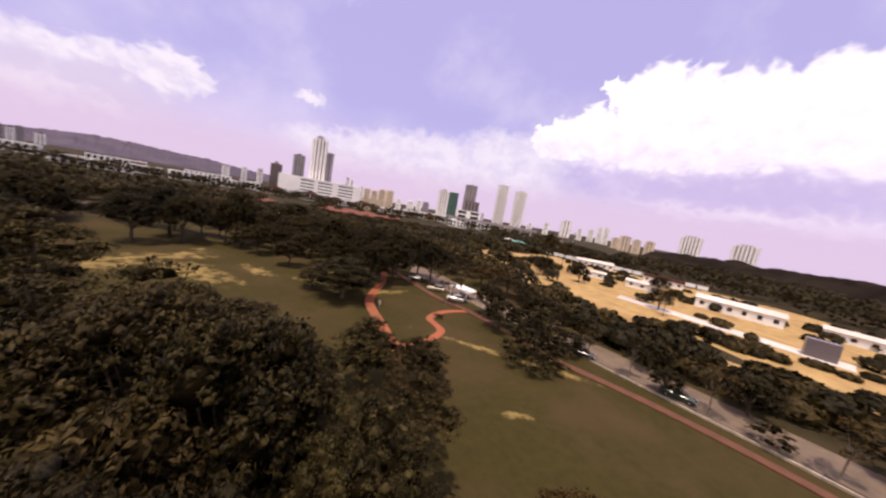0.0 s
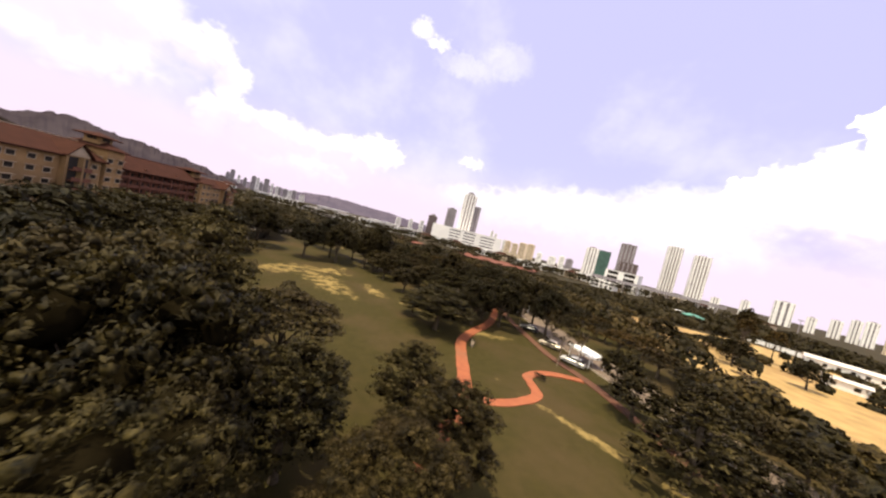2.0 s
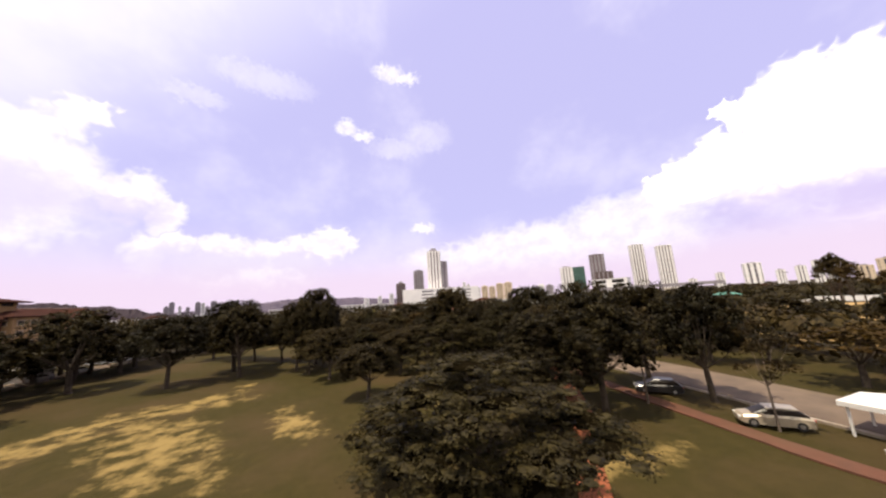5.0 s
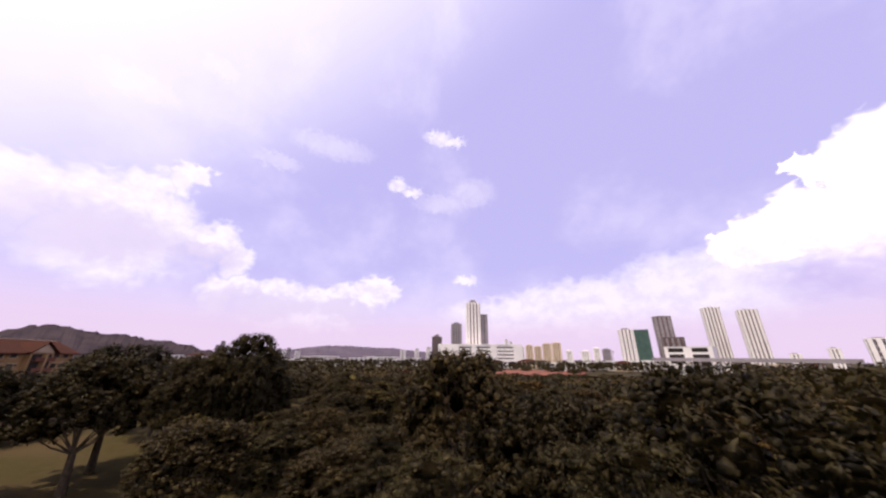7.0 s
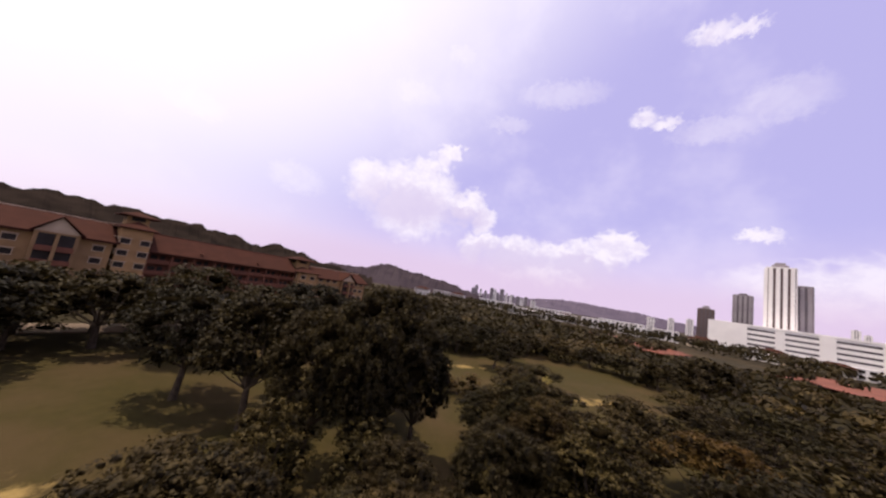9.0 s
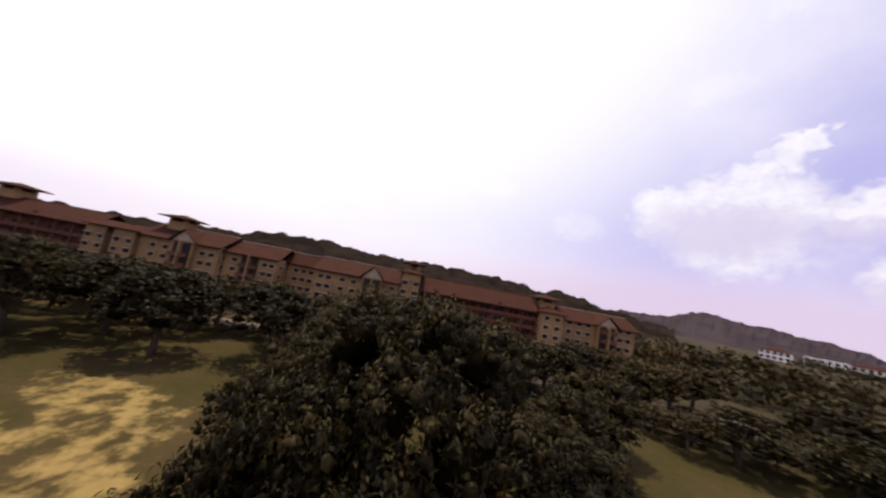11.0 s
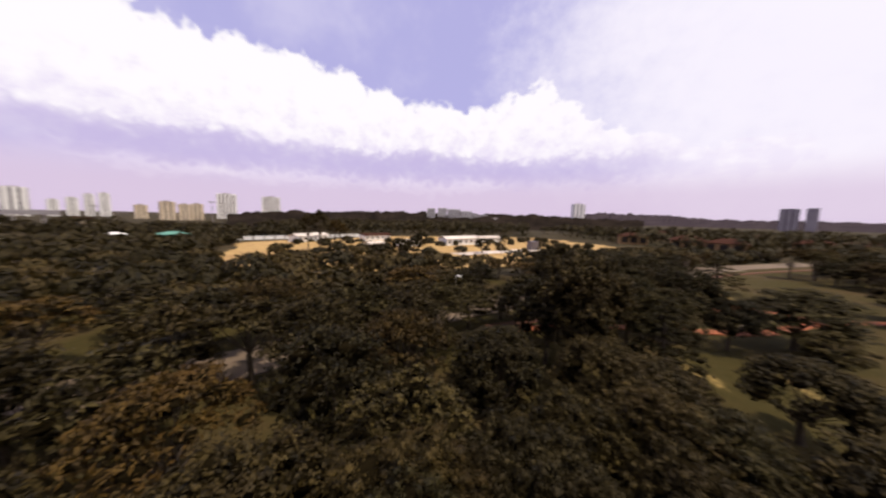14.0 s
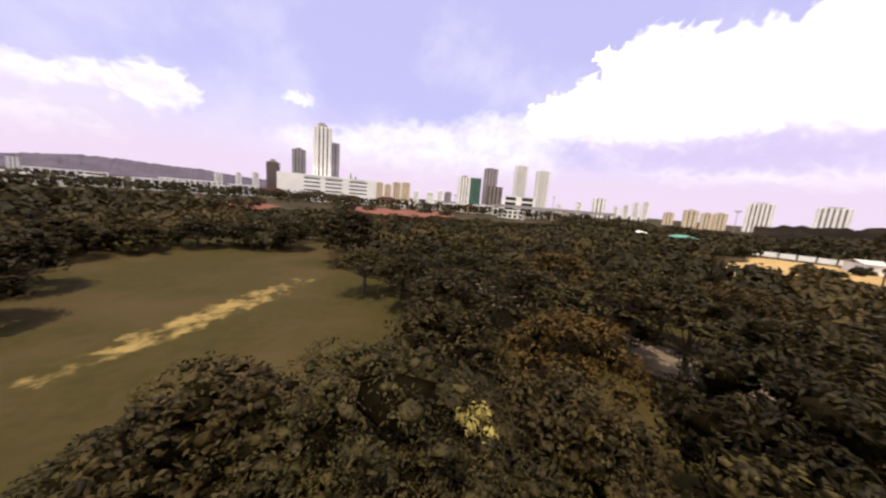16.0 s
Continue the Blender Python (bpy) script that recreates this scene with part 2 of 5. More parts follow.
def ground_material():
    """Mown olive turf with worn, dry patches, going over to scrub and far fields."""
    m = bpy.data.materials.new("turf")
    m.use_nodes = True
    n = Nodes(m.node_tree)
    pos = n.t.nodes.new("ShaderNodeNewGeometry").outputs["Position"]
    xyz = n.t.nodes.new("ShaderNodeSeparateXYZ")
    n.put(pos, xyz, 0)
    x, y, z = xyz.outputs
    blades = n.noise(pos, 9.0, 6.0, 0.7)
    tufts = n.noise(pos, 0.9, 5.0, 0.6)
    broad = n.noise(pos, 0.07, 5.0, 0.6)
    turf = n.mix(n.span(tufts, 0.3, 0.7), (0.0392, 0.0316, 0.009), (0.0535, 0.0402, 0.0122))
    turf = n.mix(n.span(broad, 0.42, 0.68), turf, (0.066, 0.044, 0.019))
    turf = n.mix(n.span(blades, 0.2, 0.8), turf, n.mix(1.0, turf, (0.72, 0.75, 0.7), "MULTIPLY"))
    dry = None
    for x0, y0, ax, ay, rx, ry in ((-30.5, 98.3, 0.95, 0.3, 2.8, 1.7), (-32, 91, 0.6, 0.8, 8, 3.6), (-26, 77, 0.75, -0.66, 17, 6.0), (-14.5, 80, 0.6, -0.8, 8, 3.0), (-31, 88, 0.9, 0.4, 9, 3), (-39, 80, 0.15, 0.98, 13, 5.5), (1.8, 83, 0.9, -0.4, 5, 2), (-4.1, 75, 0.8, -0.6, 5, 2), (-27, 159, 0.58, 0.81, 19, 3.2), (-50, 149, 0.4, 0.92, 10, 2.0), (27.4, 36, -0.75, 0.66, 20, 1.3), (19, 24, 0.9, -0.3, 3, 0.9), (14.2, 68, 0.9, 0.2, 7, 2)):
        dx, dy = n.math("SUBTRACT", x, x0), n.math("SUBTRACT", y, y0)
        u = n.math("DIVIDE", n.math("ADD", n.math("MULTIPLY", dx, ax), n.math("MULTIPLY", dy, ay)), rx)
        v = n.math("DIVIDE", n.math("SUBTRACT", n.math("MULTIPLY", dx, ay), n.math("MULTIPLY", dy, ax)), ry)
        d = n.math("SUBTRACT", 1.0, n.math("ADD", n.math("MULTIPLY", u, u), n.math("MULTIPLY", v, v)))
        dry = d if dry is None else n.math("MAXIMUM", dry, d)
    patchy = n.math("ADD", dry, n.math("MULTIPLY", n.math("SUBTRACT", n.noise(pos, 0.42, 5.0, 0.65), 0.5), 4.0))
    turf = n.mix(n.math("MULTIPLY", n.span(patchy, 0.35, 1.35), n.span(dry, -0.5, 0.2)), turf, n.mix(tufts, (0.27, 0.19, 0.068), (0.19, 0.13, 0.047)))
    far = n.mix(n.span(n.noise(pos, 0.03, 6.0, 0.65), 0.35, 0.65), (0.022, 0.019, 0.009), (0.05, 0.036, 0.018))
    out_x = n.math("MAXIMUM", n.span(x, 52.0, 62.0), n.span(x, -62.0, -72.0))
    out_y = n.math("MAXIMUM", n.span(y, 205.0, 220.0), n.span(y, -60.0, -75.0))
    turf = n.mix(n.math("MAXIMUM", out_x, out_y), turf, far)
    b = n.add("ShaderNodeBsdfPrincipled", Roughness=0.95)
    b.inputs["Specular IOR Level"].default_value = 0.1
    n.put(turf, b, "Base Color")
    bp = n.add("ShaderNodeBump", Strength=0.6, Distance=0.08)
    n.put(blades, bp, "Height")
    n.t.links.new(bp.outputs[0], b.inputs["Normal"])
    out = n.t.nodes.new("ShaderNodeOutputMaterial")
    n.t.links.new(b.outputs[0], out.inputs[0])
    return m


TURF = ground_material()
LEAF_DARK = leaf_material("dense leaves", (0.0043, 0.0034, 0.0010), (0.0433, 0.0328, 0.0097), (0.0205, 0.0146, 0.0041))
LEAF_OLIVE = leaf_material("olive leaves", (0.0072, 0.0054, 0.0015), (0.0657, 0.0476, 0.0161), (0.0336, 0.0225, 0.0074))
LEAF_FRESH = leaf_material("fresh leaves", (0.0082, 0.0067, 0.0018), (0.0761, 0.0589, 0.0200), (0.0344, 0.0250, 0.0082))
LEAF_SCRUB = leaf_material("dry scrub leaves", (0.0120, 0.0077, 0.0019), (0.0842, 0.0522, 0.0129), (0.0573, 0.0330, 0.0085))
# Near-black colour that paints the shade deep inside the crowns.
CROWN_SHADE = surface("painted shade inside crowns", (0.006, 0.0045, 0.0022), (0.01, 0.0075, 0.0035), 3.0, 0.95, spec=0.0)
LEAF_YELLOW = leaf_material("yellowing leaves", (0.2, 0.15, 0.04), (0.36, 0.3, 0.1), (0.25, 0.2, 0.06))
BARK = surface("bark", (0.09, 0.066, 0.045), (0.045, 0.033, 0.024), 3.0, 0.9, bump=0.6)
PALE_BARK = surface("pale bark", (0.26, 0.2, 0.15), (0.12, 0.09, 0.065), 2.5, 0.9, bump=0.5)
WORN_PATH = surface("worn reddish path", (0.125, 0.05, 0.029), (0.09, 0.04, 0.024), 0.8, 0.9, bump=0.2, stain=(0.11, 0.055, 0.032))
RED_PATH = surface("red path paving", (0.302, 0.0936, 0.0396), (0.245, 0.072, 0.0324), 0.8, 0.85, bump=0.2, stain=(0.216, 0.0864, 0.0432))
ASPHALT = surface("worn asphalt", (0.17, 0.122, 0.084), (0.125, 0.09, 0.064), 0.5, 0.85, bump=0.25, stain=(0.085, 0.062, 0.045))
KERB = surface("kerb stone", (0.4, 0.33, 0.26), (0.28, 0.22, 0.17), 1.0, 0.85)
SAND = surface("ochre sand", (0.4, 0.262, 0.1), (0.28, 0.175, 0.066), 0.22, 0.95, bump=0.3, stain=(0.238, 0.137, 0.054))
RED_EARTH = surface("red earth", (0.18, 0.058, 0.032), (0.115, 0.042, 0.025), 0.08, 0.95)
CONCRETE = surface("pale concrete", (0.62, 0.55, 0.5), (0.5, 0.44, 0.4), 0.15, 0.8, stain=(0.42, 0.36, 0.32))
WHITE = surface("white painted metal", (0.8, 0.78, 0.76), (0.72, 0.69, 0.66), 0.4, 0.5)
CREAM = surface("cream render", (0.33, 0.2, 0.088), (0.26, 0.155, 0.068), 0.35, 0.85, stain=(0.2, 0.125, 0.06))
BRICK = surface("red-brown brickwork", (0.155, 0.06, 0.035), (0.12, 0.047, 0.029), 0.5, 0.9, stain=(0.07, 0.034, 0.024))
TILE = surface("red roof tiles", (0.054, 0.0215, 0.0145), (0.04, 0.0165, 0.0115), 0.4, 0.85, bump=0.4, bump_scale=3.5, stain=(0.045, 0.019, 0.013), spec=0.04)
TRIM = surface("pale trim", (0.46, 0.36, 0.25), (0.37, 0.28, 0.19), 0.5, 0.8)
GLASS = surface("dark window glass", (0.02, 0.016, 0.014), (0.032, 0.026, 0.022), 0.6, 0.3, spec=0.15)
# Shade inside loggias, doorways and louvres, painted as a near-black colour.
DARK = surface("painted shade of openings", (0.03, 0.024, 0.02), (0.02, 0.016, 0.014), 0.6, 0.8)

# ---------------------------------------------------------------- mesh helpers


class Kit:
    """Collects the faces of one mesh."""

    def __init__(self):
        self.v, self.f = [], []

    def poly(self, pts):
        i = len(self.v)
        self.v += [tuple(p) for p in pts]
        self.f.append(tuple(range(i, i + len(pts))))
        return self

    def prism(self, ring, z0, z1, top=1.0):
        """Upright prism over a counter-clockwise ring; top scales the upper ring about its middle."""
        cx, cy = sum(p[0] for p in ring) / len(ring), sum(p[1] for p in ring) / len(ring)
        i, k = len(self.v), len(ring)
        self.v += [(x, y, z0) for x, y in ring] + [(cx + (x - cx) * top, cy + (y - cy) * top, z1) for x, y in ring]
        self.f += [(i + j, i + (j + 1) % k, i + k + (j + 1) % k, i + k + j) for j in range(k)]
        self.f += [tuple(range(i + k, i + 2 * k)), tuple(range(i + k - 1, i - 1, -1))]
        return self

    def box(self, x0, y0, z0, x1, y1, z1):
        return self.prism([(x0, y0), (x1, y0), (x1, y1), (x0, y1)], z0, z1)

    def tube(self, a, b, r0, r1, k=8):
        a, b = Vector(a), Vector(b)
        d = (b - a).normalized()
        s = d.orthogonal().normalized()
        c = d.cross(s)
        i = len(self.v)
        for p, r in ((a, r0), (b, r1)):
            self.v += [tuple(p + (s * math.cos(t) + c * math.sin(t)) * r) for t in (2 * math.pi * j / k for j in range(k))]
        self.f += [(i + j, i + (j + 1) % k, i + k + (j + 1) % k, i + k + j) for j in range(k)]
        self.f += [tuple(range(i + k, i + 2 * k)), tuple(range(i + k - 1, i - 1, -1))]
        return self

    def gable(self, x0, y0, x1, y1, z0, z1, axis="x", thick=0.25):
        """Gabled roof with its ridge along axis, as a closed solid with thickness at the eaves."""
        if axis == "x":
            m = (y0 + y1) / 2
            a, b = [(y0, z0), (m, z1), (y1, z0), (y1, z0 - thick), (m, z1 - thick * 0.6), (y0, z0 - thick)], (x0, x1)
            mk = lambda s, p: (s, p[0], p[1])
        else:
            m = (x0 + x1) / 2
            a, b = [(x0, z0), (m, z1), (x1, z0), (x1, z0 - thick), (m, z1 - thick * 0.6), (x0, z0 - thick)], (y0, y1)
            mk = lambda s, p: (p[0], s, p[1])
        i, k = len(self.v), 6
        self.v += [mk(b[0], p) for p in a] + [mk(b[1], p) for p in a]
        self.f += [(i + j, i + (j + 1) % k, i + k + (j + 1) % k, i + k + j) for j in range(k)]
        self.f += [(i, i + 5, i + 4, i + 1), (i + 1, i + 4, i + 3, i + 2), (i + 6, i + 7, i + 10, i + 11), (i + 7, i + 8, i + 9, i + 10)]
        return self

    def hip(self, x0, y0, x1, y1, z0, z1, thick=0.3):
        """Hipped roof, ridge along the longer side."""
        w, d = x1 - x0, y1 - y0
        h = min(w, d) / 2
        if w >= d:
            ridge = [(x0 + h, (y0 + y1) / 2, z1), (x1 - h, (y0 + y1) / 2, z1)]
        else:
            ridge = [((x0 + x1) / 2, y0 + h, z1), ((x0 + x1) / 2, y1 - h, z1)]
        i = len(self.v)
        self.v += [(x0, y0, z0), (x1, y0, z0), (x1, y1, z0), (x0, y1, z0), *ridge] + [(x0, y0, z0 - thick), (x1, y0, z0 - thick), (x1, y1, z0 - thick), (x0, y1, z0 - thick)]
        e, g = i + 4, i + 5
        if w >= d:
            self.f += [(i, i + 1, g, e), (i + 1, i + 2, g), (i + 2, i + 3, e, g), (i + 3, i, e)]
        else:
            self.f += [(i, i + 1, e), (i + 1, i + 2, g, e), (i + 2, i + 3, g), (i + 3, i, e, g)]
        b = i + 6
        self.f += [(i + j, b + j, b + (j + 1) % 4, i + (j + 1) % 4) for j in range(4)] + [(b, b + 3, b + 2, b + 1)]
        return self

    def mesh(self, name, material, smooth=False):
        me = bpy.data.meshes.new(name)
        me.from_pydata(self.v, [], self.f)
        bm = bmesh.new()
        bm.from_mesh(me)
        bmesh.ops.recalc_face_normals(bm, faces=bm.faces)
        bm.to_mesh(me)
        bm.free()
        me.materials.append(material)
        if smooth:
            for p in me.polygons:
                p.use_smooth = True
        return me


def part(name, kit, material, parent=None, label="", smooth=False):
    ob = new(name, kit.mesh(name, material, smooth) if isinstance(kit, Kit) else kit)
    ob.parent = parent
    if label:
        ob["label"] = label
    return ob


def thing(name, m, label, category, group="", kind=""):
    ob = tagged(new(name), label, category, group, kind)
    ob.matrix_world = m
    return ob


# ---------------------------------------------------------------- ground and distance
def ground_sheet():
    """One sheet to the horizon, finer under the park, gently uneven."""
    steps = [-4400, -2500, -1400, -800, -500, -350, -250] + list(range(-200, 301, 10)) + [350, 450, 600, 900, 1400, 2500, 4400]
    k = Kit()
    n = len(steps)
    for y in steps:
        for x in steps:
            k.v.append((x, y, 0.12 * (noise.noise(Vector((x * 0.03, y * 0.03, 0.0))) - 0.6) if abs(x) < 300 else 0.0))
    k.f = [(j * n + i, j * n + i + 1, (j + 1) * n + i + 1, (j + 1) * n + i) for j in range(n - 1) for i in range(n - 1)]
    tagged(part("ground", k, TURF), "mown olive park lawn with dry yellow patches", "ground", kind="structure")


def strip(name, pts, width, z, material, label, category):
    """A paved strip of even width along a smooth line, 6 cm thick."""
    line = []
    for i in range(len(pts) - 1):
        p0, p1, p2, p3 = (Vector(pts[max(0, min(len(pts) - 1, i + o))]) for o in (-1, 0, 1, 2))
        for s in range(6):
            t = s / 6
            line.append(0.5 * ((2 * p1) + (p2 - p0) * t + (2 * p0 - 5 * p1 + 4 * p2 - p3) * t * t + (3 * p1 - p0 - 3 * p2 + p3) * t ** 3))
    line.append(Vector(pts[-1]))
    k = Kit()
    for i, p in enumerate(line):
        d = (line[min(i + 1, len(line) - 1)] - line[max(i - 1, 0)]).normalized()
        o = Vector((-d.y, d.x)) * (width / 2 + 0.12 * noise.noise(Vector((p.x * 0.6, p.y * 0.6, 3))))
        k.v += [(p.x + o.x, p.y + o.y, z), (p.x - o.x, p.y - o.y, z), (p.x - o.x, p.y - o.y, z - 0.3), (p.x + o.x, p.y + o.y, z - 0.3)]
    for i in range(len(line) - 1):
        a, b = 4 * i, 4 * i + 4
        k.f += [(a, a + 1, b + 1, b), (a + 1, a + 2, b + 2, b + 1), (a + 3, a, b, b + 3)]
    return tagged(part(name, k, material), label, category, kind="structure")


def sheet(name, ring, z, material, label, category, wobble=3.0):
    """A flat patch of ground with an uneven rim."""
    k = Kit()
    pts = []
    for i in range(len(ring)):
        a, b = Vector(ring[i]), Vector(ring[(i + 1) % len(ring)])
        m = max(2, int((b - a).length / 4))
        for s in range(m):
            p = a.lerp(b, s / m)
            q = Vector((p.x * 0.11, p.y * 0.11, 7.0))
            pts.append((p.x + wobble * noise.noise(q), p.y + wobble * noise.noise(q + Vector((40, 0, 0)))))
    k.prism(pts, z - 0.3, z)
    return tagged(part(name, k, material), label, category, kind="structure")


def ridge(name, profile, d, depth, material, label, eye=(-18.0, 118.0, 16.0), rough=6.0):
    """A wooded ridge seen against the sky: azimuth and elevation of its crest at a distance."""
    k = Kit()
    a0, a1 = profile[0][0], profile[-1][0]
    na = max(20, int((a1 - a0) * 3.0))
    rows = [(-1.0, 0.0), (-0.75, 0.22), (-0.5, 0.52), (-0.25, 0.83), (0.0, 1.0), (0.35, 0.8), (1.0, 0.0)]
    for i in range(na + 1):
        az = a0 + (a1 - a0) * i / na
        for (p, e0), (q, e1) in zip(profile, profile[1:]):
            if p <= az <= q:
                t = (az - p) / (q - p)
                t = t * t * (3 - 2 * t)
                el = e0 + (e1 - e0) * t
        for o, h in rows:
            r = d + o * depth
            x, y = eye[0] + r * math.sin(radians(az)), eye[1] + r * math.cos(radians(az))
            top = max(0.0, eye[2] + d * math.tan(radians(el)))
            bump = rough * (noise.noise(Vector((x, y, 0)) * 0.045) + 0.6 * noise.noise(Vector((x, y, 9)) * 0.12))
            k.v.append((x, y, max(-1.0, top * h + (bump if 0 < h else -1) * min(1, h * 2))))
    m = len(rows)
    k.f = [(i * m + j, (i + 1) * m + j, (i + 1) * m + j + 1, i * m + j + 1) for i in range(na) for j in range(m - 1)]
    return tagged(part(name, k, material, smooth=False), label, "hill", kind="structure")


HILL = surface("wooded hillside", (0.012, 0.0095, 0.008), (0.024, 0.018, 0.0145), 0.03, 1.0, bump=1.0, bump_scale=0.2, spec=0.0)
# Distance haze is tinted into the base colour of the farthest hill.
HILL_FAR = surface("haze-tinted wooded hillside", (0.075, 0.063, 0.088), (0.1, 0.085, 0.11), 0.01, 1.0, spec=0.0)
# A fainter haze tint goes into the middle hills' base colour.
HILL_MID = surface("faintly haze-tinted wooded hillside", (0.034, 0.027, 0.033), (0.05, 0.04, 0.045), 0.015, 1.0, bump=0.6, bump_scale=0.1, spec=0.0)

ground_sheet()
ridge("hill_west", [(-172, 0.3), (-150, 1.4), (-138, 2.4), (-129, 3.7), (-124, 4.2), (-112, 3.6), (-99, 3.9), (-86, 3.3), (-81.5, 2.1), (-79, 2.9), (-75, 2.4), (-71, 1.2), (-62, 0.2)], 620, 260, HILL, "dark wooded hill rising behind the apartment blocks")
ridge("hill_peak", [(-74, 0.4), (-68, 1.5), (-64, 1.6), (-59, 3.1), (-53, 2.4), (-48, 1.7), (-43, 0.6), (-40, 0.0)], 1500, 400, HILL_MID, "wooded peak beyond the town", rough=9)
ridge("hill_north", [(-46, 0.3), (-34, 0.9), (-25, 1.75), (-16, 1.5), (-8, 0.9), (4, 0.3)], 2900, 500, HILL_FAR, "low haze-tinted hill on the far horizon", rough=8)
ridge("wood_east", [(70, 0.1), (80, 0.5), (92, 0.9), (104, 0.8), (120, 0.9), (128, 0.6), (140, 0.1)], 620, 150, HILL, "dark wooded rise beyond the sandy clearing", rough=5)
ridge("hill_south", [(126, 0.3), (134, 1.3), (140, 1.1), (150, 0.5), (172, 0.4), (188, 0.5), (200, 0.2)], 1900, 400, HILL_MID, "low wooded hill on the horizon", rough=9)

strip("path", [(5.1, 27.6), (7.4, 35.0), (8.7, 40.8), (8.7, 46.8), (8.4, 52.8), (8.4, 60.0), (10.6, 67.2), (14.8, 76.8), (17.8, 88.8), (19.0, 103.2)], 1.9, 0.07, RED_PATH, "winding red-paved footpath across the lawn", "path")
strip("path", [(8.9, 41.5), (12.0, 41.2), (15.6, 43.0), (18.9, 46.1), (19.0, 49.4), (18.9, 51.8), (21.4, 54.4), (25.0, 55.9), (29.3, 56.2)], 1.5, 0.066, RED_PATH, "curving red-paved branch path", "path")
strip("path", [(20.6, 100.8), (22.1, 86.4), (24.3, 74.4), (26.4, 64.8), (29.6, 58.2), (31.5, 52.8), (33.6, 43.2), (35.3, 34.8), (38.2, 28.8), (41.8, 20.4), (44.8, 10.8), (46.6, 0.0), (47.8, -16.8), (48.4, -48.0)], 1.7, 0.062, WORN_PATH, "worn reddish footpath beside the parking lane", "path")
strip("road", [(6, 172), (15.2, 137), (20.5, 127), (27, 110), (32.2, 93.6), (35.8, 76.8), (39.4, 62.4), (44.2, 48), (47.8, 34.8), (51.4, 20.4), (55, 4.8), (57.4, -16.8), (58.6, -72)], 8.4, 0.05, ASPHALT, "sun-bleached parking lane along the park", "road")
strip("kerb", [(24.5, 110.4), (27.3, 93.6), (30.8, 76.8), (34.4, 62.4), (39.2, 48.0), (42.6, 34.8), (46.2, 20.4), (49.8, 4.8), (52.2, -16.8)], 0.3, 0.17, KERB, "pale kerb between path and parking lane", "kerb")
strip("road", [(-87, 170), (-86, 120), (-76, 70), (-66, 30), (-56, -10), (-48, -60)], 7.0, 0.045, ASPHALT, "worn access road before the apartments", "road")
sheet("sand_ground", [(66, 150), (72, 95), (74, 62), (88, 40), (96, 18), (102, -22), (140, -45), (215, -40), (230, 30), (235, 90), (205, 130), (180, 185), (120, 175)], 0.05, SAND, "bare ochre sand of the building site", "ground", 9)
sheet("sand_ground", [(65, 58), (72, 47), (80, 36), (84, 22), (78, 24), (72, 38), (62, 52)], 0.06, SAND, "small ochre sand patch among scrub", "ground", 3)
sheet("sand_ground", [(74, 16), (92, 14), (96, 2), (84, -8), (72, 2)], 0.06, SAND, "bright sand patch among scrub", "ground", 4)
sheet("site_slab", [(106, 74), (114, 78), (126, 34), (130, 22), (121, 20)], 0.16, CONCRETE, "long pale concrete slab on the site", "slab", 0.5)
for ring in ([(-118, 300), (-96, 286), (-66, 280), (-36, 300), (-38, 345), (-70, 380), (-116, 380)], [(-6, 318), (45, 302), (86, 330), (112, 400), (16, 400)]):
    sheet("earth_bank", ring, 2.4, RED_EARTH, "bank of bare red earth", "earth", 8)

# ---------------------------------------------------------------- trees


def leaves_mesh(name, c, axis, nrm, length, width, material, rng, soft=None):
    """Diamond-shaped leaf sprays at the points c, their long side along axis and facing roughly along nrm."""
    k = len(c)
    a = axis - (axis * nrm).sum(1, keepdims=True) * nrm
    a /= np.linalg.norm(a, axis=1, keepdims=True) + 1e-9
    b = np.cross(nrm, a)
    ln = (length * rng.uniform(0.6, 1.4, (k, 1))) / 2
    wd = (width * rng.uniform(0.7, 1.3, (k, 1))) / 2
    tip = c + a * ln - np.array([0, 0, 0.22]) * ln
    v = np.stack([c - a * ln, c - b * wd + nrm * wd * 0.25, tip, c + b * wd + nrm * wd * 0.25], 1).reshape(-1, 3)
    me = bpy.data.meshes.new(name)
    me.vertices.add(4 * k)
    me.vertices.foreach_set("co", v.astype(np.float32).ravel())
    me.loops.add(4 * k)
    me.loops.foreach_set("vertex_index", np.arange(4 * k, dtype=np.int32))
    me.polygons.add(k)
    me.polygons.foreach_set("loop_start", np.arange(0, 4 * k, 4, dtype=np.int32))
    me.update(calc_edges=True)
    if soft is not None:
        me.normals_split_custom_set_from_vertices(np.repeat(soft, 4, axis=0).tolist())
    me.materials.append(material)
    return me


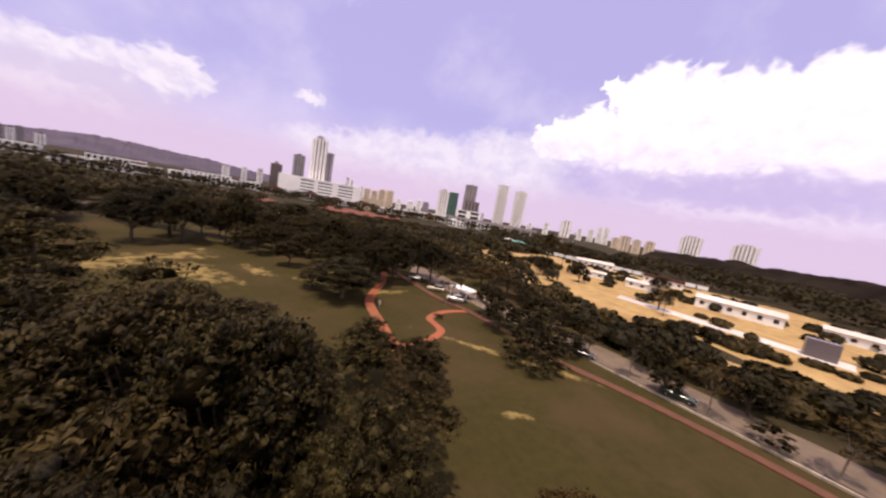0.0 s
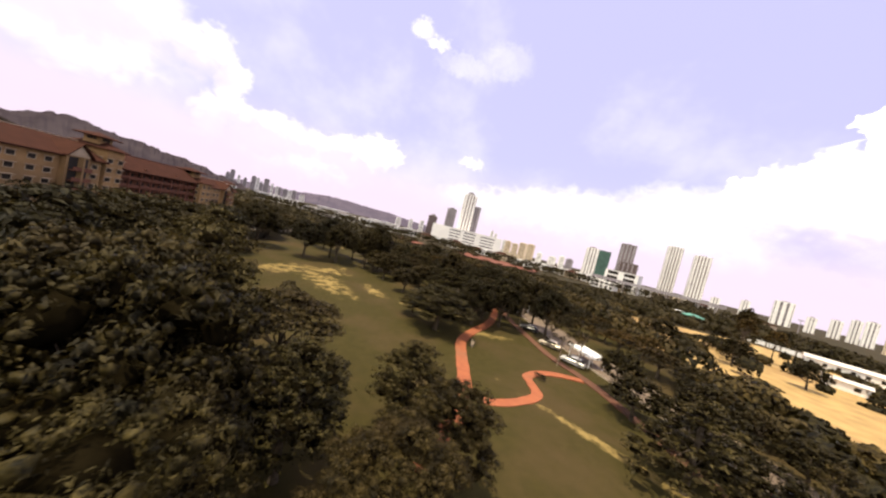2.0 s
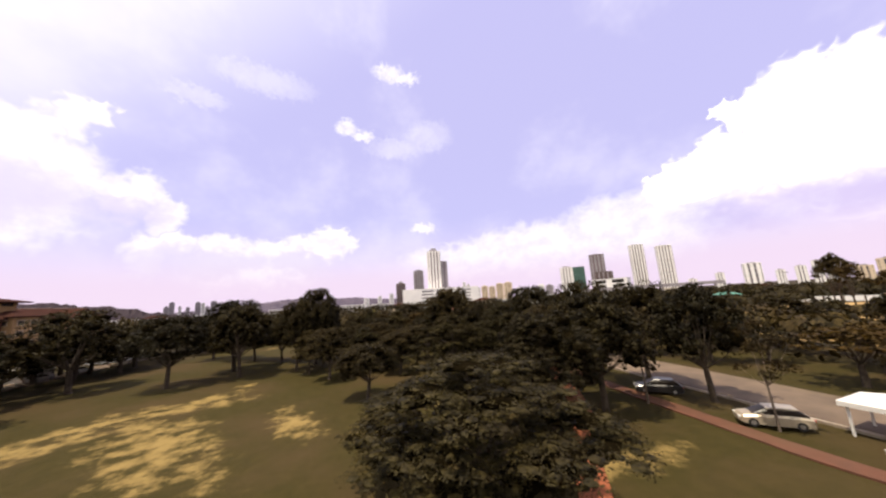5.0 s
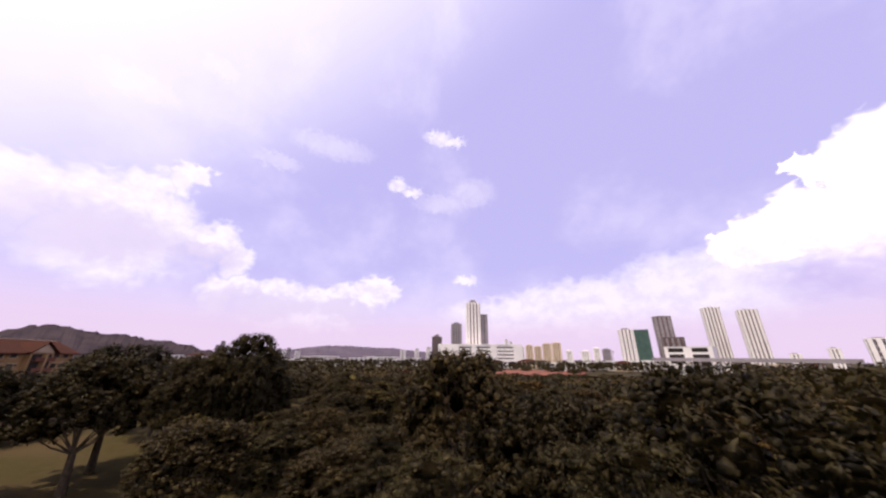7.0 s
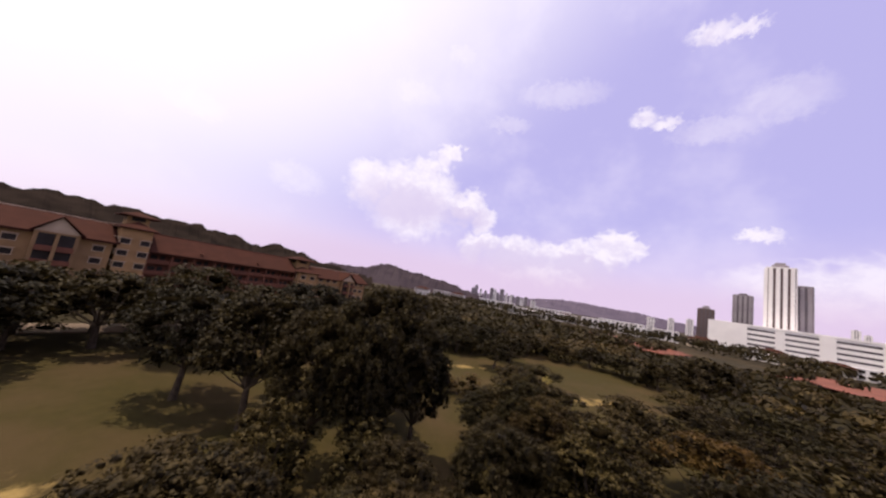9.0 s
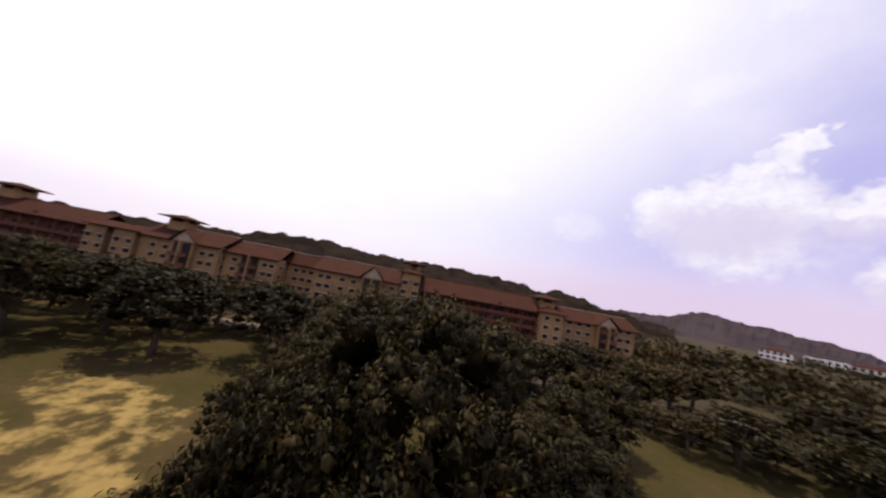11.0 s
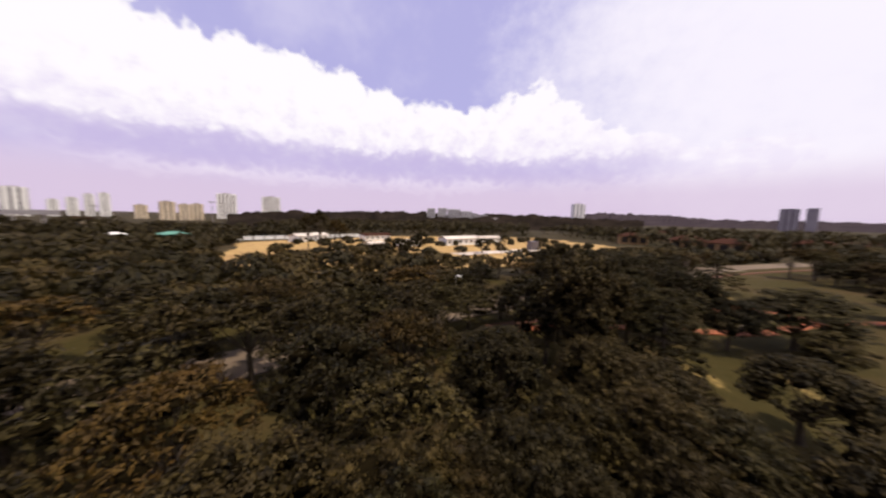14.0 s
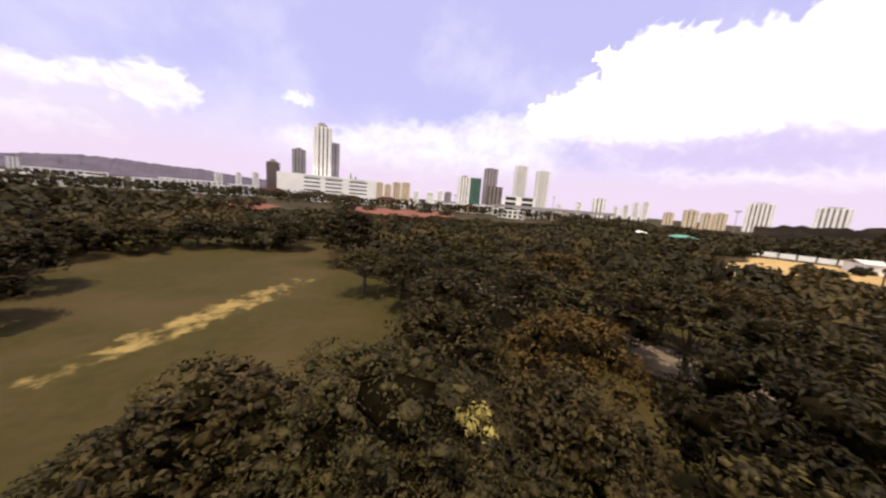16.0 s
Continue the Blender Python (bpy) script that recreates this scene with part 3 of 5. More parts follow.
def boughs(kind, rng):
    """Middles and half-sizes of the leafy boughs of a crown of nominal radius 5 and height 12, and how many twig clumps each bears."""
    out = []
    if kind == "dome":
        for i in range(30):
            u = 1.0 - 1.62 * (i + rng.uniform(0, 1)) / 30
            t = 2.39996 * i + rng.uniform(-0.45, 0.45)
            s = math.sqrt(max(0, 1 - u * u))
            f = rng.uniform(0.82, 1.08)
            rc = rng.uniform(1.0, 1.65)
            out.append(((3.35 * s * math.cos(t) * f, 3.35 * s * math.sin(t) * f, 6.7 + 3.5 * u * f), (rc, rc, rc * 0.8)))
    elif kind == "layered":
        for z, far, cnt in ((4.6, 3.4, 7), (6.0, 3.7, 8), (7.4, 3.5, 7), (8.7, 2.8, 6), (9.9, 1.8, 4), (10.8, 0.5, 1)):
            t0 = rng.uniform(0, 6.28)
            for i in range(cnt):
                t = t0 + 2 * math.pi * (i + rng.uniform(-0.3, 0.3)) / cnt
                f = far * rng.uniform(0.55, 1.08)
                rc = rng.uniform(1.0, 1.7)
                out.append(((f * math.cos(t), f * math.sin(t), z + rng.uniform(-0.6, 0.6)), (rc, rc, rc * 0.36)))
    elif kind == "umbrella":
        for i in range(26):
            f, t = 4.0 * math.sqrt((i + 0.5) / 26) * rng.uniform(0.85, 1.1), 2.39996 * i + rng.uniform(-0.3, 0.3)
            rc = rng.uniform(0.9, 1.5)
            out.append(((f * math.cos(t), f * math.sin(t), 10.9 - 0.16 * f * f + rng.uniform(-1.1, 0.4)), (rc, rc, rc * 0.36)))
    elif kind == "sparse":
        for i in range(13):
            u, t = rng.uniform(-0.8, 1.0), rng.uniform(0, 2 * math.pi)
            s = math.sqrt(max(0, 1 - u * u)) * rng.uniform(0.3, 1.0)
            rc = rng.uniform(0.7, 1.2)
            out.append(((3.4 * s * math.cos(t), 3.4 * s * math.sin(t), 8.0 + 3.2 * u), (rc, rc, rc * 0.55)))
    elif kind == "conical":
        for z, far, cnt in ((2.6, 4.0, 10), (4.0, 3.7, 10), (5.4, 3.2, 9), (6.8, 2.6, 8), (8.2, 1.9, 6), (9.6, 1.2, 5), (10.8, 0.5, 3), (11.5, 0.0, 1)):
            for i in range(cnt):
                t = 2 * math.pi * (i + rng.uniform(-0.3, 0.3)) / cnt
                f = far * rng.uniform(0.75, 1.05)
                out.append(((f * math.cos(t), f * math.sin(t), z - 0.14 * f + rng.uniform(-0.2, 0.2)), (1.1, 1.1, 0.26)))
    else:  # shrub
        for i in range(10):
            f, t = 3.2 * math.sqrt(rng.uniform(0, 1)), rng.uniform(0, 2 * math.pi)
            rc = rng.uniform(1.2, 2.0)
            out.append(((f * math.cos(t), f * math.sin(t), rng.uniform(3.0, 9.6 - 0.3 * f * f)), (rc, rc, rc * 1.3)))
    return out


def ico(fine):
    bm = bmesh.new()
    bmesh.ops.create_icosphere(bm, subdivisions=fine, radius=1.0)
    v = np.array([p.co[:] for p in bm.verts])
    f = np.array([[p.index for p in q.verts] for q in bm.faces])
    bm.free()
    return v, f


ICO = ico(1)
CLUMPS = {"dome": 20, "layered": 17, "umbrella": 17, "sparse": 7, "conical": 6, "shrub": 12}


def crown_mesh(kind, count, size, material, seed, dense):
    """Leafy boughs, each of many dense tufts that bristle with leaf sprays; near-black balls paint the shade inside."""
    rng = np.random.default_rng(seed)
    bo = boughs(kind, rng)
    mids, halves = np.array([c for c, _ in bo]), np.array([s for _, s in bo])
    flat = kind in ("layered", "umbrella", "conical")
    # twig clumps over the upper and outer side of every bough
    per = CLUMPS[kind]
    b = np.repeat(np.arange(len(bo)), per)
    j = np.tile(np.arange(per), len(bo)) + rng.uniform(-0.3, 0.3, len(b))
    u = 1.0 - 1.5 * (j + 0.5) / per
    turn = 2.39996 * j + np.repeat(rng.uniform(0, 6.28, len(bo)), per)
    d = np.stack([np.sqrt(np.clip(1 - u * u, 0, 1)) * np.cos(turn), np.sqrt(np.clip(1 - u * u, 0, 1)) * np.sin(turn), u], 1)
    out = mids[b] - np.array([0, 0, 6.2 if not flat else -20.0])
    out /= np.linalg.norm(out, axis=1, keepdims=True) + 1e-9
    d += out * (0.35 if not flat else 0.1)
    d /= np.linalg.norm(d, axis=1, keepdims=True)
    cm = mids[b] + d * halves[b] * rng.uniform(0.72, 1.08, (len(b), 1))
    cr = rng.uniform(0.25, 0.48, (len(b), 1)) * (1.15 if kind != "conical" else 0.9)
    ch = cr * np.array([1, 1, 0.62 if flat else 0.8])
    w = (cr[:, 0] ** 2)
    i = rng.choice(len(b), count, p=w / w.sum())
    e = rng.normal(size=(count, 3))
    e[:, 2] = np.where(rng.uniform(size=count) < 0.8, np.abs(e[:, 2]), e[:, 2])
    e /= np.linalg.norm(e, axis=1, keepdims=True)
    c = cm[i] + e * ch[i] * rng.uniform(0.62, 1.2, (count, 1))
    shoot = (rng.uniform(size=(count, 1)) < 0.45).astype(float)
    axis = rng.normal(size=(count, 3)) * (1 - 0.75 * shoot) + shoot * (e + np.array([0, 0, 0.35]))
    nrm = e * (1 - 0.6 * shoot) + rng.normal(scale=0.45, size=(count, 3)) + np.array([0, 0, 0.35])
    nrm /= np.linalg.norm(nrm, axis=1, keepdims=True)
    soft = 0.9 * e + 0.45 * d[i] + 0.25 * nrm
    soft /= np.linalg.norm(soft, axis=1, keepdims=True)
    me = leaves_mesh(kind + "_crown", c, axis, nrm, size, size * 0.42, material, rng, soft)
    cl = [(tuple(m), tuple(h)) for m, h in zip(mids, halves)]
    if kind == "sparse":
        return me, cl
    ico_v, ico_f = ICO
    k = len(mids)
    # One ball inside each bough carries the painted inner shade.
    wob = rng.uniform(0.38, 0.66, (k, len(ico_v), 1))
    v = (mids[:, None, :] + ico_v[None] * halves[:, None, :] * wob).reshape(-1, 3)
    balls = k
    if dense:
        heart = rng.uniform(0.3, 0.64, (len(cm), len(ico_v), 1))
        v = np.concatenate([(cm[:, None, :] + ico_v[None] * ch[:, None, :] * heart).reshape(-1, 3), v])
        balls += len(cm)
    f = (ico_f[None] + (np.arange(balls) * len(ico_v))[:, None, None]).reshape(-1, 3)
    lv = np.empty(len(me.vertices) * 3, np.float32)
    me.vertices.foreach_get("co", lv)
    lv = lv.reshape(-1, 3)
    n0, q = len(lv), len(me.polygons)
    full = bpy.data.meshes.new(kind + "_crown")
    full.vertices.add(n0 + len(v))
    full.vertices.foreach_set("co", np.concatenate([lv, v]).astype(np.float32).ravel())
    full.loops.add(4 * q + 3 * len(f))
    full.loops.foreach_set("vertex_index", np.concatenate([np.arange(4 * q), (f + n0).ravel()]).astype(np.int32))
    full.polygons.add(q + len(f))
    full.polygons.foreach_set("loop_start", np.concatenate([np.arange(0, 4 * q, 4), 4 * q + np.arange(0, 3 * len(f), 3)]).astype(np.int32))
    full.update(calc_edges=True)
    core = np.tile(ico_v, (balls, 1)) + rng.normal(scale=0.4, size=(balls * len(ico_v), 3))
    full.normals_split_custom_set_from_vertices(np.concatenate([np.repeat(soft, 4, axis=0), core / np.linalg.norm(core, axis=1, keepdims=True)]).tolist())
    full.materials.append(material)
    full.materials.append(CROWN_SHADE)
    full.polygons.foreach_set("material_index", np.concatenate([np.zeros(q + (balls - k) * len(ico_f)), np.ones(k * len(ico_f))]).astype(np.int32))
    bpy.data.meshes.remove(me)
    return full, cl


def trunk_mesh(kind, cl, seed, material):
    """Tapered trunk that divides into limbs reaching into the clumps."""
    rnd = random.Random(seed)
    k = Kit()
    fork = {"dome": 3.0, "layered": 3.4, "umbrella": 4.2, "sparse": 4.5, "conical": 9.0, "shrub": 0.8}[kind]
    r = {"shrub": 0.16, "sparse": 0.14, "conical": 0.2}.get(kind, 0.3)
    base, lean = Vector((0, 0, -0.3)), Vector((rnd.uniform(-0.3, 0.3), rnd.uniform(-0.3, 0.3), fork))
    k.tube(base, base.lerp(lean, 0.12), r * 1.5, r * 1.05)
    k.tube(base.lerp(lean, 0.12), lean, r * 1.05, r * 0.8)
    picks = rnd.sample(cl, min(len(cl), 14))
    for c, s in picks:
        c = Vector(c)
        m = lean.lerp(c, 0.5) + Vector((rnd.uniform(-0.3, 0.3), rnd.uniform(-0.3, 0.3), -0.3))
        a = lean if kind != "conical" else Vector((0, 0, min(c.z, fork)))
        k.tube(a, m, r * 0.38, r * 0.2, 6)
        k.tube(m, c, r * 0.2, r * 0.06, 5)
    return k.mesh(kind + "_trunk", material)


KINDS = {}
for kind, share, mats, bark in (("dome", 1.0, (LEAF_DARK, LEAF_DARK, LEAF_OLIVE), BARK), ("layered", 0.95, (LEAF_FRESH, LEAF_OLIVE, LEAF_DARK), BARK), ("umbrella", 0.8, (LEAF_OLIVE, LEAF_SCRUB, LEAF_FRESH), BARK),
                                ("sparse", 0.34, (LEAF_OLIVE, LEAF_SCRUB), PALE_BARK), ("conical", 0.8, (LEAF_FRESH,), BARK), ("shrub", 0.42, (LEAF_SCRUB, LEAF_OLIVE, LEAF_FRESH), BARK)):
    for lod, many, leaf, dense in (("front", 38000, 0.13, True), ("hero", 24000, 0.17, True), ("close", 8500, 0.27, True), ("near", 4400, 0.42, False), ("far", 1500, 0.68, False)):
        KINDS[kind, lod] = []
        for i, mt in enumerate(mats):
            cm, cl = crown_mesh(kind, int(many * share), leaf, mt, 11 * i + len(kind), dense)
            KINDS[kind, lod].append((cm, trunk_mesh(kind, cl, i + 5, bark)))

TREE_LABEL = {"dome": ("tree", "dense dark round-crowned tree in the park"), "layered": ("tree", "broad tree with layered green foliage"), "umbrella": ("tree", "olive flat-topped umbrella tree"),
              "sparse": ("tree", "slender pale-stemmed tree with thin brownish crown"), "conical": ("tree", "tiered conical tree with drooping branches"), "shrub": ("shrub", "dry brownish-green scrub bush")}
FLIGHT = [r[1:4] for r in ROWS]
rnd = random.Random(4)


def clearance(x, y):
    """Height of the flight line over the nearest part of it, and how far off that is."""
    best = (1e9, 99)
    for a, b in zip(FLIGHT, FLIGHT[1:]):
        for s in range(5):
            p = [a[i] + (b[i] - a[i]) * s / 4 for i in range(3)]
            best = min(best, (math.hypot(p[0] - x, p[1] - y), p[2]))
    return best


def tree(kind, x, y, h, r, turn=None, pick=None, label="", group="park trees"):
    d, z = clearance(x, y)
    if d < r + 1.5:
        h = min(h, z - 2.2)
    meshes = KINDS[kind, "front" if d < r + 1.5 and z - h < 8.0 else "hero" if d < 6 or (r > 4.0 and d < 15 and kind == "dome" and x < -18 and y > 100) else "close" if d < 13 or (r > 5.5 and d < 26) else "near" if d < 25 or (r > 5.5 and d < 48) else "far"]
    crown, trunk = meshes[rnd.randrange(len(meshes)) if pick is None else pick]
    name, text = TREE_LABEL[kind]
    t = thing(name, Matrix.LocRotScale((x, y, 0), Euler((0, 0, rnd.uniform(0, 6.28) if turn is None else turn)), (r / 5, r / 5, h / 12)), label or text, name, "scrub bushes" if name == "shrub" else group)
    part("trunk", trunk, None, t)
    part("crown", crown, None, t)
    TAKEN.append((x, y, r))
    return t


def inside(p, ring):
    x, y, c = p[0], p[1], False
    for (x0, y0), (x1, y1) in zip(ring, ring[1:] + ring[:1]):
        if (y0 > y) != (y1 > y) and x < (x1 - x0) * (y - y0) / (y1 - y0) + x0:
            c = not c
    return c


TAKEN, FAR = [], []
LANES = [((20.5, 101), (24.3, 74.4), 2), ((24.3, 74.4), (29.6, 57.6), 2), ((32.2, 93.6), (35.8, 76.8), 5.5), ((35.8, 76.8), (44.2, 48), 5.5), ((44.2, 48), (51.4, 20.4), 5.5), ((51.4, 20.4), (58.6, -72), 5.5), ((20.5, 127), (32.2, 93.6), 4.4), ((8.2, 41), (8.2, 67), 3), ((3.4, 24), (8.2, 41), 2.5), ((13, 140), (20.5, 127), 4.4)]


def free(x, y, gap):
    for a, b, w in LANES:
        ax, ay = b[0] - a[0], b[1] - a[1]
        t = max(0, min(1, ((x - a[0]) * ax + (y - a[1]) * ay) / (ax * ax + ay * ay)))
        if math.hypot(a[0] + ax * t - x, a[1] + ay * t - y) < w:
            return False
    return all(math.hypot(x - q[0], y - q[1]) > (gap + 0.55 * q[2]) for q in TAKEN)


def fill(ring, tries, gap, kinds, h, r):
    xs, ys = [p[0] for p in ring], [p[1] for p in ring]
    for _ in range(tries):
        x, y = rnd.uniform(min(xs), max(xs)), rnd.uniform(min(ys), max(ys))
        if inside((x, y), ring) and free(x, y, gap):
            kind, hh, rr = rnd.choice(kinds), rnd.uniform(*h), rnd.uniform(*r)
            if clearance(x, y)[0] < (52 if x > -40 else 78):
                tree(kind, x, y, hh, rr)
            else:
                FAR.append((x, y, hh, rr))
                TAKEN.append((x, y, rr))


# trees that stand out singly
for row in (("dome", -25.0, 112.2, 17.2, 5.6, 0.3, 0), ("dome", -24.2, 116.6, 13.4, 3.4, 1.8, 1), ("dome", -22.4, 109.2, 14.2, 3.1, 1.1, 1), ("dome", -30.5, 117.4, 8.4, 3.8, 0.6, 1), ("dome", -36.0, 120.4, 9.6, 4.8, 1.6, 1), ("layered", -43.5, 122.6, 10.4, 5.0, 2.6, 1), ("dome", -51.0, 126.6, 10.6, 5.4, 0.2, 0), ("dome", -59.0, 130.4, 10.0, 5.4, 1.2, 1), ("dome", -1.6, 110.4, 9.2, 4.2, 0.4, 0), ("dome", -45.0, 100.0, 13.2, 6.4, 1.1, 1), ("dome", -41.0, 111.0, 15.6, 6.8, 2.1, 0), ("dome", -36.0, 105.0, 14.4, 6.0, 2.6, 1), ("dome", -26.8, 107.6, 14.4, 4.4, 0.9, 1), ("layered", -22.8, 103.8, 8.0, 3.4, 0.9, 0), ("layered", -14.5, 108.0, 8.6, 3.6, 0.4, 1), ("dome", -9.0, 109.0, 8.2, 3.6, 1.4, 1), ("layered", -19.0, 109.0, 7.6, 3.2, 2.4, 0), ("dome", -17.2, 98.4, 9.2, 4.6, 0.7, 2), ("layered", -12.4, 103.0, 8.0, 4.2, 1.5, 0), ("dome", -3.0, 101.6, 8.4, 4.2, 2.6, 2), ("dome", -72, 168, 9.5, 6.5, 0.7, 1), ("dome", -66, 182, 9.0, 6.0, 1.7, 0), ("layered", -64, 150, 8.0, 6.2, 2.7, 1), ("layered", -61, 160, 7.6, 6.0, 0.7, 0), ("dome", -58, 169, 8.4, 5.6, 1.7, 1), ("layered", -58, 178, 7.4, 6.0, 2.1, 1), ("dome", -55, 187, 7.6, 5.4, 0.2, 0), ("layered", -49, 195, 7.0, 5.6, 0.9, 1), ("dome", -40, 199, 6.6, 5.2, 2.9, 1), ("layered", -31, 200, 6.6, 5.4, 1.9, 0), ("dome", -22, 197, 7.4, 5.2, 1.2, 1),
            ("shrub", -36.5, 136.0, 4.2, 4.6, 1.2, 0), ("layered", -23.6, 126.6, 6.4, 3.6, 1.6, 0), ("layered", -20.4, 127.4, 10.2, 4.4, 2.6, 1), ("layered", -24.6, 131.6, 5.6, 3.4, 0.6, 0), ("dome", -46.0, 158.0, 7.0, 5.0, 0.6, 1), ("dome", -49.5, 169.0, 8.0, 5.6, 1.6, 0), ("layered", -16.1, 122.4, 10.8, 3.4, 0.5, 1), ("layered", -14.6, 119.6, 10.8, 3.0, 1.5, 0),
            ("dome", -50, 70, 13.0, 7.6, 0.3, 1), ("dome", -58, 81, 12.4, 7.0, 0.9, 0), ("dome", -52.5, 57, 13.0, 7.6, 1.3, 1), ("dome", -67, 91, 12.0, 7.2, 2.3, 0), ("dome", -46, 46, 12.6, 7.0, 2.9, 1), ("dome", -72, 68, 11.8, 8.0, 0.3, 1), ("dome", -62, 101, 15.0, 8.0, 2.0, 0), ("dome", -75, 82, 11.5, 7.4, 0.9, 1), ("layered", -74, 112, 12, 8.0, 0.4, 1), ("dome", -64, 50, 11.5, 7.0, 1.0, 0), ("dome", -10.2, 124.4, 9.6, 4.2, 1.0, 2), ("layered", -12.6, 119.4, 10.6, 3.8, 2.0, 1),
            ("dome", 17.4, 77.0, 12.6, 5.4, 0.9, 0), ("dome", 28.6, 77.0, 12.8, 4.8, 1.9, 1), ("layered", 13.4, 80.0, 11.4, 4.6, 2.4, 1), ("dome", 33.0, 101.0, 7.6, 3.8, 0.2, 1),
            ("conical", 30.0, 34.3, 9.2, 6.2, 0.2, 0), ("dome", 32.0, 46.6, 6.4, 4.2, 0.9, 1), ("layered", 37.5, 40.6, 7.4, 4.6, 0.3, 2), ("dome", 41.6, 46.6, 8.0, 4.8, 1.3, 1), ("dome", 33.4, 53.4, 7.8, 3.8, 0.6, 0), ("layered", 3.0, 62.6, 9.0, 7.6, 0.2, 0), ("dome", 10.6, 73.2, 11.0, 5.4, 1.2, 1), ("dome", 5.4, 72.0, 7.6, 4.0, 1.9, 0), ("layered", -2.6, 68.4, 5.2, 3.6, 2.9, 0),
            ("dome", 9.2, 92.4, 12.6, 4.6, 0.5, 2), ("dome", 3.4, 98.2, 15.2, 5.4, 1.5, 2), ("dome", 14.6, 87.5, 14.0, 5.4, 2.2, 0), ("dome", 21.0, 86.0, 14.2, 5.2, 1.5, 0), ("dome", 27.0, 84.0, 13.6, 5.0, 0.8, 1), ("dome", 8.0, 99.0, 11.4, 4.4, 2.9, 0), ("conical", -0.4, 91.6, 9.6, 4.4, 0.4, 0),
            ("dome", -8.4, 87.0, 7.4, 4.4, 2.5, 2), ("dome", -5.6, 99.4, 7.6, 4.2, 2.5, 2), ("layered", 3.2, 86.8, 10.2, 4.6, 0.6, 0), ("layered", 9.6, 85.0, 11.4, 4.4, 1.6, 0), ("umbrella", 11.4, 131.0, 9.4, 5.0, 1.2, 0), ("layered", 15.6, 121.6, 9.8, 5.0, 2.2, 0), ("layered", 10.6, 114.4, 9.4, 4.8, 0.2, 1), ("dome", 19.8, 137.6, 8.8, 4.8, 1.2, 1), ("layered", 1.6, 135.6, 9.0, 4.6, 1.9, 0), ("umbrella", 11.0, 137.0, 9.2, 4.8, 2.4, 0), ("layered", 3.2, 142.4, 8.4, 4.2, 0.9, 1), ("layered", -10.4, 12.0, 14.0, 4.4, 0.7, 1), ("umbrella", 14.8, 109.6, 9.0, 4.6, 0.8, 2),
            ("dome", -11, 181, 12.5, 7.0, 0.1, 2), ("layered", -10.2, 105.5, 9.0, 4.0, 0.2, 1), ("layered", -16.2, 124.6, 11.4, 5.6, 1.2, 0), ("dome", -12.4, 114.2, 9.8, 3.8, 0.4, 2), ("layered", -11.0, 133.0, 9.6, 4.6, 2.2, 1),
            ("layered", -8.4, 118.6, 10.4, 4.4, 0.9, 0), ("shrub", -33.5, 135.5, 3.0, 2.8, 2.0, 1), ("layered", -6.0, 141.0, 9.4, 5.6, 0.6, 1),
            ("sparse", 26.4, 60.7, 9.6, 3.4, 0.1, 0), ("sparse", 30.8, 62.4, 10.2, 3.6, 1.1, 1), ("sparse", 22.4, 78.0, 9.4, 3.4, 2.1, 0), ("sparse", 27.6, 70.4, 9.0, 3.2, 2.1, 1),
            ("umbrella", 10.6, 8.4, 7.6, 3.6, 1.4, 1), ("umbrella", -9.6, 4.8, 16.6, 6.2, 0.4, 0), ("dome", -7.2, 16.0, 16.0, 5.2, 0.9, 1), ("layered", -1.6, 10.6, 14.2, 4.4, 0.9, 0), ("layered", -14.0, 26.4, 15.4, 5.4, 1.9, 0), ("dome", -12.2, 19.2, 16.4, 6.0, 1.9, 2),
            ("layered", -4.3, 23.8, 10.0, 4.6, 2.9, 0), ("layered", 2.6, 31.5, 8.8, 4.2, 0.3, 0), ("layered", 6.4, 25.6, 9.4, 4.0, 1.3, 1), ("umbrella", 3.6, 19.0, 9.6, 4.2, 0.3, 0),
            ("sparse", 45.0, 28.0, 7.4, 3.6, 0.3, 0), ("sparse", 48.4, 18.6, 8.0, 3.8, 1.3, 1), ("sparse", 43.6, 35.0, 6.4, 3.2, 2.3, 0), ("sparse", 50.6, 7.6, 7.6, 3.8, 3.3, 1), ("dome", 46.4, 23.4, 4.2, 2.6, 0.8, 1), ("dome", 52.0, 29.0, 6.0, 3.4, 0.2, 1), ("dome", 55.6, 17.0, 6.2, 3.6, 1.2, 1), ("shrub", 49.4, 12.6, 3.0, 2.8, 2.2, 1), ("dome", 48.8, 41.0, 5.8, 3.4, 2.2, 1), ("dome", 58.6, 4.0, 6.0, 3.8, 2.2, 0), ("sparse", 53.4, -3.0, 7.4, 3.6, 0.3, 0), ("umbrella", -11.0, 33.4, 9.6, 6.6, 0.9, 0), ("layered", -16.4, 31.0, 11.0, 4.6, 2.2, 2), ("layered", -33.0, 49.0, 14.6, 7.0, 1.9, 0), ("layered", -42.5, 56.0, 14.2, 7.0, 2.9, 1), ("sparse", -14.5, 40.0, 8.4, 4.4, 0.7, 0),
            ("layered", -25.5, 35.0, 11.0, 6.0, 0.7, 1), ("dome", 36.6, 46.0, 5.0, 3.4, 0.7, 1), ("dome", 39.0, 36.0, 4.6, 3.2, 1.7, 0), ("shrub", 34.6, 40.6, 2.6, 2.6, 0.2, 1),
